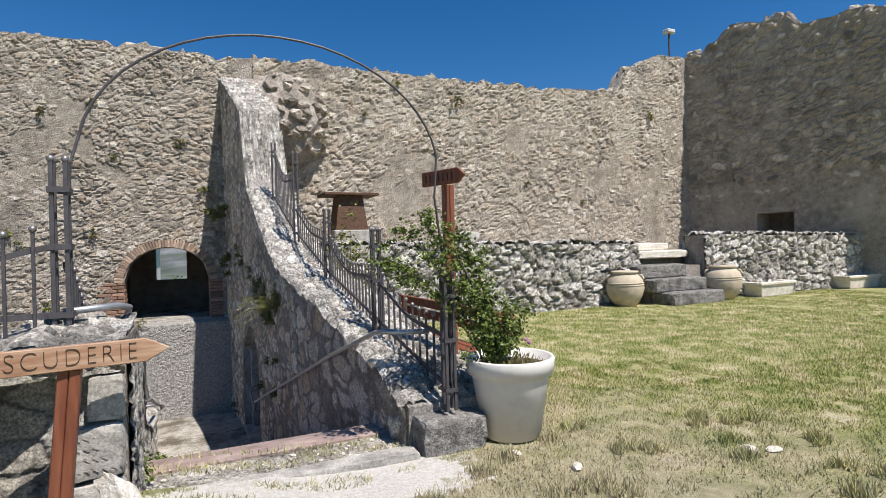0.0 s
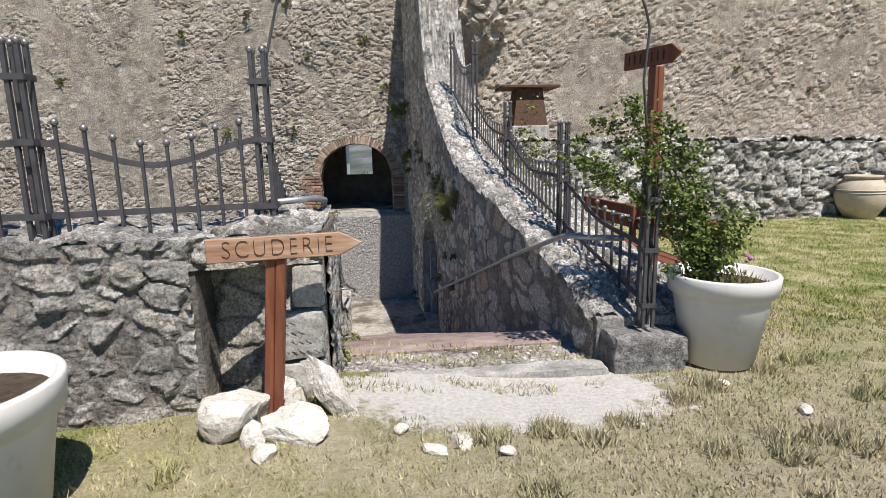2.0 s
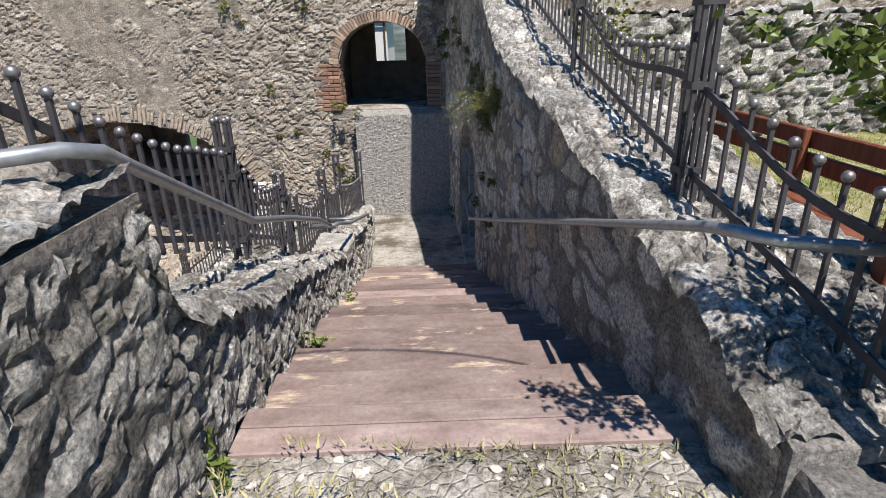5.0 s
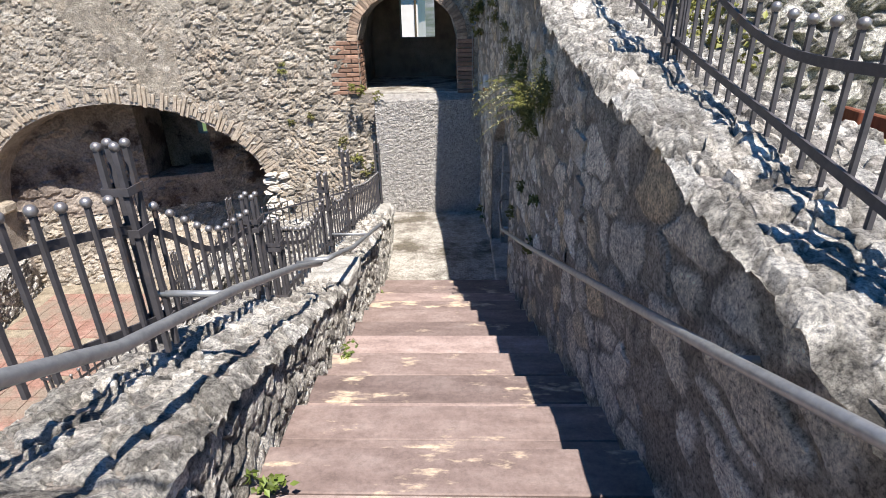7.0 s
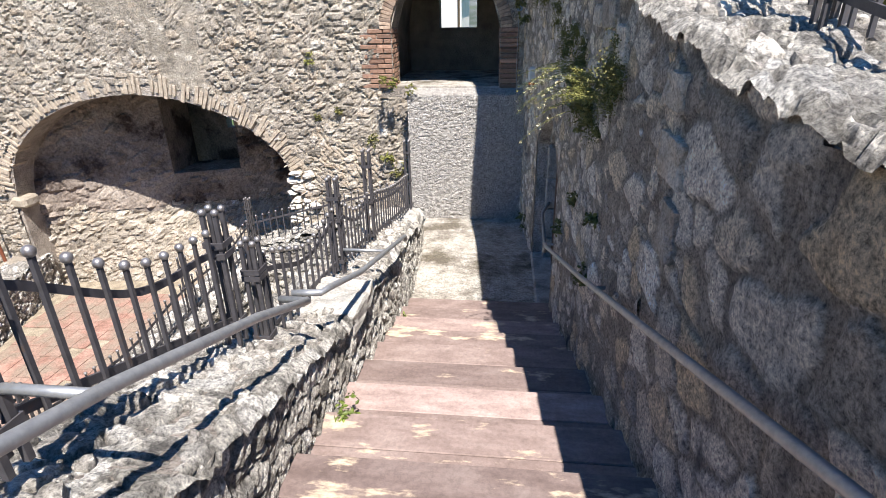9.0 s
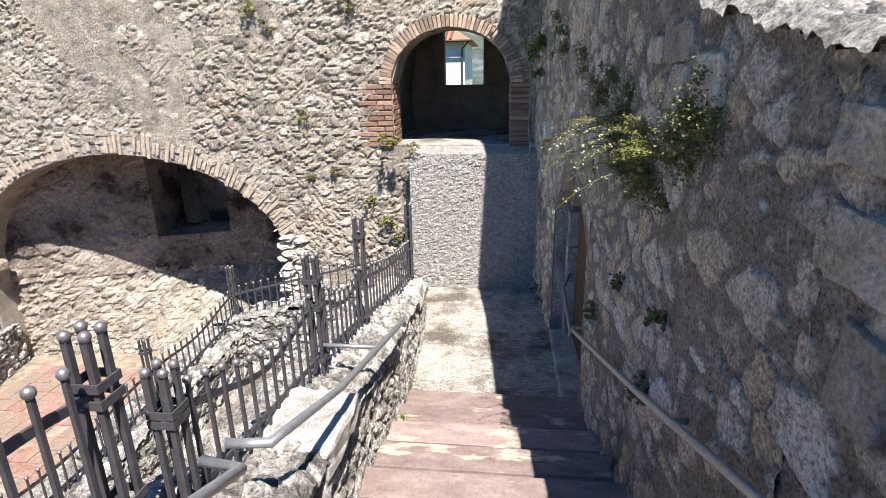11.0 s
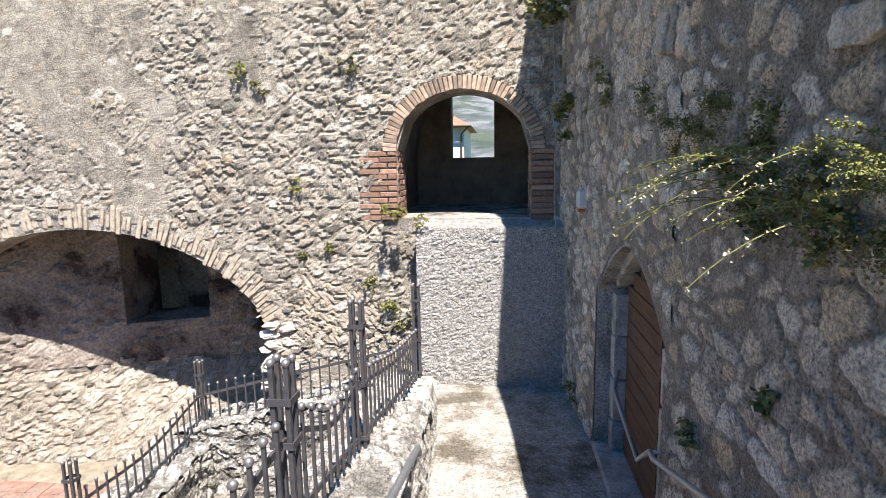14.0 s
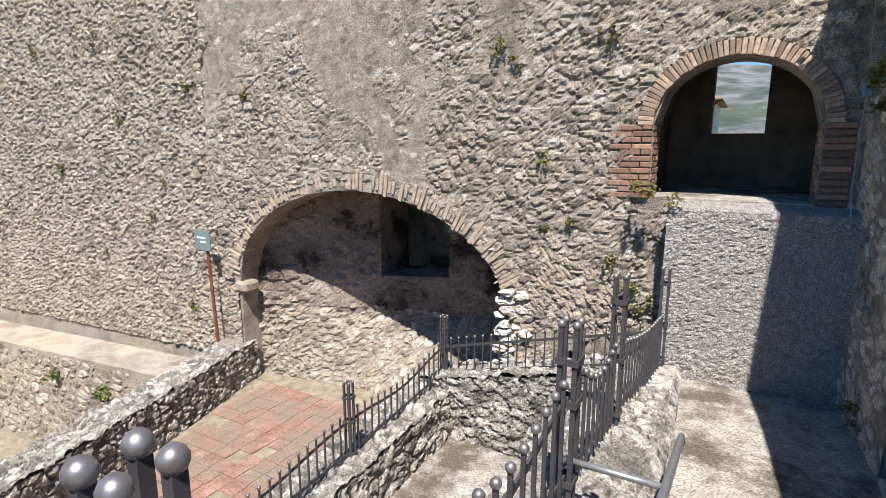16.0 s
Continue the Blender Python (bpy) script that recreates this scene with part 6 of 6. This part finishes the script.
# ---- arched door in the shaded wall ----
def build_door():
    th = tagged(empty("door_1"), "dark brown plank door in a pointed stone arch", "door", kind="structure")
    def hi(u):
        return door_top(u) - 0.06
    n = 14
    for k in range(n):
        z0, z1 = -2.46 + k * 0.175, -2.46 + (k + 1) * 0.175 - 0.006
        ya, yb = 11.1, 12.82
        while ya < 12.0 and hi(ya) < z1:
            ya += 0.02
        while yb > 12.0 and hi(yb) < z1:
            yb -= 0.02
        if yb - ya < 0.15:
            continue
        bm = bmesh.new()
        add_box(bm, (1.3, ya, z0), (1.35, yb, z1), bevel=0.006)
        part("plank", bm, M_DARK_WOOD, th)
    bm = bmesh.new()
    add_box(bm, (1.352, 11.05, -2.5), (1.4, 12.97, -0.1))
    part("backing", bm, M_DARK_WOOD, th)
    bm = bmesh.new()
    add_box(bm, (1.275, 11.55, -2.44), (1.305, 11.6, -0.4))
    part("meeting_strip", bm, M_DARK_WOOD, th)
    # stone jambs and arch blocks
    jamb = tagged(empty("door_frame"), "dressed grey stone surround of the pointed door", "door frame", kind="structure")
    for side, yc in ((1, 12.89), (-1, 11.11)):
        for k in range(4):
            bm = bmesh.new()
            add_rough(bm, (1.17, yc - 0.1, -2.5 + 0.47 * k), (1.45, yc + 0.1, -2.5 + 0.47 * k + 0.46), 0.008, 5, k)
            part("jamb_block", bm, M_CUT, jamb)
    for k in range(9):
        u = 11.13 + (12.89 - 11.13) * (k + 0.5) / 9
        sl = (door_top(u + 0.05) - door_top(u - 0.05)) / 0.1
        m = Matrix.Translation((1.31, u, door_top(u) - 0.02)) @ Euler((math.atan(sl), 0, 0)).to_matrix().to_4x4()
        bm = bmesh.new()
        add_box(bm, (-0.12, -0.115, -0.05), (0.15, 0.115, 0.07), m, bevel=0.012)
        part("arch_block", bm, M_CUT, jamb)
    bm = bmesh.new()
    add_box(bm, (1.0, 11.0, -2.5), (1.5, 13.0, -2.36), bevel=0.02)
    part("threshold", bm, M_CUT, jamb)


build_door()

# dressed blocks set in the shaded wall
for i, (y, z, w, hgt) in enumerate(((9.24, 1.15, 0.27, 0.13), (8.9, 1.16, 0.42, 0.17), (8.83, 0.965, 0.28, 0.2), (8.5, 1.0, 0.3, 0.22), (8.8, 0.57, 0.16, 0.1), (7.5, 0.88, 0.26, 0.16), (7.42, 0.6, 0.3, 0.2), (7.35, 0.3, 0.2, 0.26), (10.9, 1.5, 0.16, 0.26), (11.1, 1.55, 0.15, 0.28), (11.3, 1.6, 0.15, 0.3))):
    bm = bmesh.new()
    x = sx_face(y)
    add_rough(bm, (x - 0.045, y - w / 2, z - hgt / 2), (x + 0.05, y + w / 2, z + hgt / 2), 0.022, 7, y)
    part("block", bm, M_STONE_TAN, wall_s)

# rock mass left of a fallen vault, on the lawn side of the tall wall
rv = tagged(empty("vault_stub"), "ragged rubble stub of a fallen vault high on the wall", "masonry", kind="structure")
bm = bmesh.new()
bmesh.ops.create_icosphere(bm, subdivisions=4, radius=1.0, matrix=Matrix.Translation((0, 0, 0)))
for v in bm.verts:
    p = v.co.copy()
    r = 1 + 0.25 * noise.noise(p * 1.7) + 0.14 * noise.noise(p * 5.0)
    v.co = Vector((2.35 + p.x * 1.15 * r, 14.9 + p.y * 0.75 * r, 5.1 + p.z * 1.15 * r + 0.5 * p.x * -0.3))
core = part("core", bm, M_MORTAR, rv)
rr = np.random.default_rng(91)
for k in range(90):
    p = Vector(rr.normal(0, 1, 3))
    p.y = -abs(p.y)
    p.normalize()
    c = (2.35 + p.x * 1.15, 14.9 + p.y * 0.75, 5.1 + p.z * 1.1 - 0.15 * p.x)
    s = rr.uniform(0.1, 0.2)
    ob = rock("stone", c, (s * 1.2, s, s * 0.8), k + 0.5, M_STONE_ONE, rot=rr.uniform(0, 3))
    for key in ("label", "category"):
        del ob[key]
    ob.parent = rv


# ---- garden things ----
def oil_jar(at, s=1.0):
    th = tagged(empty("oil_jar", at), "big round pale terracotta jar standing on the grass", "jar", group="terracotta jars")
    bm = bmesh.new()
    add_lathe(bm, [(0.2 * s, 0), (0.3 * s, 0.02 * s), (0.46 * s, 0.3 * s), (0.52 * s, 0.52 * s), (0.48 * s, 0.74 * s), (0.36 * s, 0.88 * s), (0.31 * s, 0.91 * s), (0.37 * s, 0.94 * s), (0.37 * s, 0.985 * s), (0.3 * s, 0.99 * s), (0.28 * s, 0.9 * s)], 36)
    part("body", bm, M_JAR, th, smooth=True)
    for a in (2.6, 5.4):
        bm = bmesh.new()
        add_tube(bm, [((0.36 + d) * s * math.cos(a), (0.36 + d) * s * math.sin(a), z * s) for d, z in ((0.02, 0.86), (0.1, 0.86), (0.14, 0.78), (0.12, 0.7))], 0.03 * s, 8)
        part("handle", bm, M_JAR, th, smooth=True)
    for z in (0.6, 0.66):
        bm = bmesh.new()
        r = 0.515 if z < 0.63 else 0.507
        add_lathe(bm, [(r * s, (z - 0.01) * s), ((r + 0.012) * s, z * s), (r * s, (z + 0.01) * s)], 36)
        part("band", bm, M_JAR, th, smooth=True)
    return th


oil_jar((9.45, 9.9, 0.0), 0.86)
oil_jar((12.5, 9.6, 0.0), 0.88)
th = tagged(empty("stone_steps"), "flight of worn grey stone steps up to the terrace", "steps", kind="structure")
for k, (x0, x1, y0, z) in enumerate(((10.3, 12.1, 9.2, 0.3), (10.1, 11.9, 9.55, 0.62), (9.95, 11.6, 9.9, 0.95), (10.3, 12.2, 10.35, 1.3), (10.3, 12.2, 11.0, 1.5))):
    bm = bmesh.new()
    add_rough(bm, (x0, y0, z - 0.33 if k < 3 else z - 0.2), (x1, y0 + (0.8 if k < 3 else 1.0), z), 0.014, 8, z)
    part("step", bm, M_PLINTH if k < 3 else M_PALE_ROCK, th)
slab_box("steps_core", (10.3, 9.95, -0.1), (12.1, 11.2, 0.9), M_MORTAR, "masonry under the garden steps", "masonry")


def trough(at, rot, s=1.0):
    th = tagged(empty("stone_trough", at), "pale rectangular stone trough on the grass", "trough", group="stone troughs")
    th.rotation_euler.z = rot
    bm = bmesh.new()
    add_box(bm, (-0.75 * s, -0.28, 0.0), (0.75 * s, 0.28, 0.3))
    for v in bm.verts:
        if v.co.z < 0.1:
            v.co.x *= 0.9
            v.co.y *= 0.85
    part("body", bm, M_PALE_ROCK, th)
    for lo, hi in (((-0.8 * s, -0.32, 0.3), (0.8 * s, -0.22, 0.38)), ((-0.8 * s, 0.22, 0.3), (0.8 * s, 0.32, 0.38)), ((-0.8 * s, -0.219, 0.3), (-0.7 * s, 0.219, 0.38)), ((0.7 * s, -0.219, 0.3), (0.8 * s, 0.219, 0.38))):
        bm = bmesh.new()
        add_box(bm, lo, hi, bevel=0.015)
        part("rim", bm, M_PALE_ROCK, th)


trough((14.3, 9.6, 0.0), 0.05)
trough((18.3, 9.5, 0.0), 0.0, 1.15)

# covered well on the terrace
th = tagged(empty("covered_well", (3.4, 12.5, 1.25)), "dark wooden covered well with a flat board roof", "well")
bm = bmesh.new()
add_box(bm, (-0.42, -0.35, 0.0), (0.42, 0.35, 0.75), bevel=0.02)
part("base", bm, M_CUT, th)
bm = bmesh.new()
vs = [bm.verts.new(p) for p in ((-0.38, -0.33, 0.75), (0.38, -0.33, 0.75), (0.38, 0.33, 0.75), (-0.38, 0.33, 0.75), (-0.28, -0.26, 1.55), (0.28, -0.26, 1.55), (0.28, 0.26, 1.55), (-0.28, 0.26, 1.55))]
for f in ((0, 1, 5, 4), (1, 2, 6, 5), (2, 3, 7, 6), (3, 0, 4, 7), (4, 5, 6, 7)):
    bm.faces.new([vs[k] for k in f])
part("hood", bm, M_DARK_WOOD, th)
for k in range(4):
    bm = bmesh.new()
    add_box(bm, (-0.64, -0.42 + 0.21 * k, 1.552), (0.64, -0.42 + 0.21 * k + 0.2, 1.61), bevel=0.008)
    part("roof_board", bm, M_DARK_WOOD, th)

# low timber bench behind the fence
th = tagged(empty("bench", (2.52, 5.9, 0)), "low red-brown timber bench on the lawn by the fence", "bench")
for k in range(3):
    bm = bmesh.new()
    add_box(bm, (-0.2 + 0.14 * k, -1.5, 0.42), (-0.08 + 0.14 * k, 1.5, 0.48), bevel=0.008)
    part("seat_plank", bm, M_POST, th)
for k in range(2):
    bm = bmesh.new()
    add_box(bm, (0.24, -1.5, 0.6 + 0.14 * k), (0.28, 1.5, 0.71 + 0.14 * k), bevel=0.008)
    part("back_plank", bm, M_POST, th)
for y in (-1.3, 0.0, 1.3):
    bm = bmesh.new()
    add_box(bm, (-0.18, y - 0.04, 0.0), (0.2, y + 0.04, 0.419), bevel=0.008)
    add_box(bm, (0.19, y - 0.04, 0.0), (0.239, y + 0.04, 0.86), bevel=0.008)
    part("leg", bm, M_POST, th)

# a loose block on the terrace wall
rock("stone", (5.6, 10.6, 1.75), (0.3, 0.2, 0.22), 33.0, M_CUT, label="squared grey block lying on the garden wall")

# lamp on the wall end
th = tagged(empty("flood_lamp", (17.0, 15.1, 8.55)), "small white floodlight on a thin pole above the wall", "lamp")
bm = bmesh.new()
add_tube(bm, [(0, 0, 0), (0, 0, 1.05)], 0.035, 8)
part("pole", bm, M_IRON, th)
bm = bmesh.new()
add_box(bm, (-0.2, -0.15, 1.05), (0.2, 0.15, 1.2), bevel=0.03)
part("housing", bm, M_LAMP, th)

# notice on a post at the corner of the terrace
th = tagged(empty("notice_board", (-10.3, 14.65, -3.75)), "grey-green notice plate on a rusty post by the parapet", "sign")
bm = bmesh.new()
add_tube(bm, [(0.02, 0, -0.1), (-0.08, 0, 2.2)], 0.035, 8)
part("post", bm, M_POST, th)
bm = bmesh.new()
add_box(bm, (-0.38, -0.07, 2.12), (0.1, -0.04, 2.56), bevel=0.005)
plate = part("plate", bm, M_PLATE, th)
for k in range(2):
    bm = bmesh.new()
    add_box(bm, (-0.3 + 0.1 * k, -0.075, 2.38 - 0.09 * k), (-0.02, -0.071, 2.42 - 0.09 * k))
    part("print_line", bm, M_WHITE, plate)

# wall lamp, cable and clip by the door
th = tagged(empty("wall_lamp", (0.92, 13.55, 0.2)), "small glass wall lamp with an orange base by the door", "lamp")
bm = bmesh.new()
add_box(bm, (-0.06, -0.06, -0.02), (0.1, 0.06, 0.2), bevel=0.03)
part("glass", bm, M_LAMP, th)
bm = bmesh.new()
add_box(bm, (-0.05, -0.05, -0.055), (0.1, 0.05, -0.022), bevel=0.008)
part("base", bm, M_RED, th)
th = tagged(empty("cable"), "thin grey cable hanging in a loop in the wall corner", "cable")
bm = bmesh.new()
add_tube(bm, [(0.64, 14.5, 4.2), (0.66, 14.5, 2.4), (0.71, 14.5, 1.2), (0.7, 14.5, 0.2), (0.74, 14.48, -0.25), (0.79, 14.42, -0.42), (0.83, 14.36, -0.38), (0.86, 14.3, -0.28), (0.92, 14.2, -0.15)], 0.008, 6)
part("wire", bm, M_CABLE, th)
bm = bmesh.new()
add_box(bm, (0.67, 14.47, 1.16), (0.76, 14.53, 1.3), bevel=0.01)
part("clip", bm, M_BLUE, th)
wall_weed((0.74, 14.45, 2.6), 0.5, 301, M_WEED, (-0.5, -0.7, 0), "dark weed in the shaded corner of the walls", 200)
wall_weed((0.84, 14.3, 1.3), 0.4, 302, M_WEED, (-0.8, -0.5, 0), "dark weed in the shaded corner of the walls", 160)


# ---- beyond the window ----
def house(at, size, roof_h, label, shutters, rot=0.0):
    th = tagged(empty("house", at), label, "house")
    th.rotation_euler.z = rot
    w, d, hgt = size
    bm = bmesh.new()
    add_box(bm, (-w / 2, -d / 2, 0), (w / 2, d / 2, hgt))
    part("wall", bm, M_HOUSE, th)
    bm = bmesh.new()
    o = 0.5
    vs = [bm.verts.new(p) for p in ((-w / 2 - o, -d / 2 - o, hgt), (w / 2 + o, -d / 2 - o, hgt), (w / 2 + o, d / 2 + o, hgt), (-w / 2 - o, d / 2 + o, hgt), (-w / 4, 0, hgt + roof_h), (w / 4, 0, hgt + roof_h))]
    for f in ((0, 1, 5, 4), (1, 2, 5), (2, 3, 4, 5), (3, 0, 4), (3, 2, 1, 0)):
        bm.faces.new([vs[k] for k in f])
    roof = part("roof", bm, M_TILE_ROOF, th)
    for k in range(int(w / 0.35)):
        x = -w / 2 - o + 0.3 + 0.35 * k
        t = min(1.0, max(0.15, 1 - max(0, abs(x) - w / 4) / (w / 4 + o)))
        bm = bmesh.new()
        add_tube(bm, [(x, -d / 2 - o - 0.05, hgt + 0.06), (x, (-d / 2 - o) * (1 - t), hgt + 0.06 + roof_h * t)], 0.09, 6)
        part("tile_row", bm, M_TILE_ROOF, roof)
    bm = bmesh.new()
    add_tube(bm, [(-w / 2 - o, -d / 2 - o - 0.08, hgt - 0.03), (w / 2 + o, -d / 2 - o - 0.08, hgt - 0.03)], 0.08, 6)
    part("gutter", bm, M_STEM, th)
    bm = bmesh.new()
    add_tube(bm, [(w / 2 + 0.3, -d / 2 - o - 0.08, hgt - 0.05), (w / 2 - 0.15, -d / 2 - 0.12, hgt - 0.5), (w / 2 - 0.15, -d / 2 - 0.12, 0)], 0.06, 6)
    part("downpipe", bm, M_STEM, th)
    for x, z in shutters:
        bm = bmesh.new()
        add_box(bm, (x - 0.5, -d / 2 - 0.05, z), (x + 0.5, -d / 2 - 0.004, z + 1.5), bevel=0.02)
        part("shutter", bm, M_BLUE, th)
    return th


house((-6.3, 46.0, -14.0), (8.0, 8.0, 17.0), 1.6, "white rendered house with a clay-tiled roof and drainpipe", [(2.6, 12.2), (2.6, 9.0), (-1, 12.2)])
house((-2.0, 62.0, -14.0), (10.0, 8.0, 8.6), 1.8, "low house with a red clay-tiled roof", [(0, 5)])
house((-12.0, 80.0, -14.0), (14.0, 9.0, 12.0), 2.0, "low house with a red clay-tiled roof", [(0, 5)])

# hillside and woods
V, F = [], []
nx, ny = 70, 26
for j in range(ny):
    for i in range(nx):
        x, y = -900 + 1800 * i / (nx - 1), 260 + 36 * j
        t = min(1.0, j / 18)
        V.append((x, y, -14 + 122 * t ** 1.25 * (1 + 0.25 * noise.noise((x * 0.003, y * 0.004, 1))) + 14 * noise.noise((x * 0.012, y * 0.014, 3)) * t + 5 * noise.noise((x * 0.05, y * 0.05, 5)) * t))
for j in range(ny - 1):
    for i in range(nx - 1):
        F.append((j * nx + i, j * nx + i + 1, (j + 1) * nx + i + 1, (j + 1) * nx + i))
tagged(mesh_obj("backdrop", V, F, M_HILL, smooth=True), "pale rocky limestone mountain beyond the valley", "mountain", kind="structure")
rw = np.random.default_rng(95)
cents = [(rw.uniform(-60, 40), rw.uniform(110, 220), -14 + rw.uniform(0.5, 7.5)) for _ in range(420)]
tagged(leaf_mesh(rw, cents, 1.1, M_LEAF, "woods", None, 1.6, 34), "dark green belt of trees in the valley", "trees", kind="stuff")
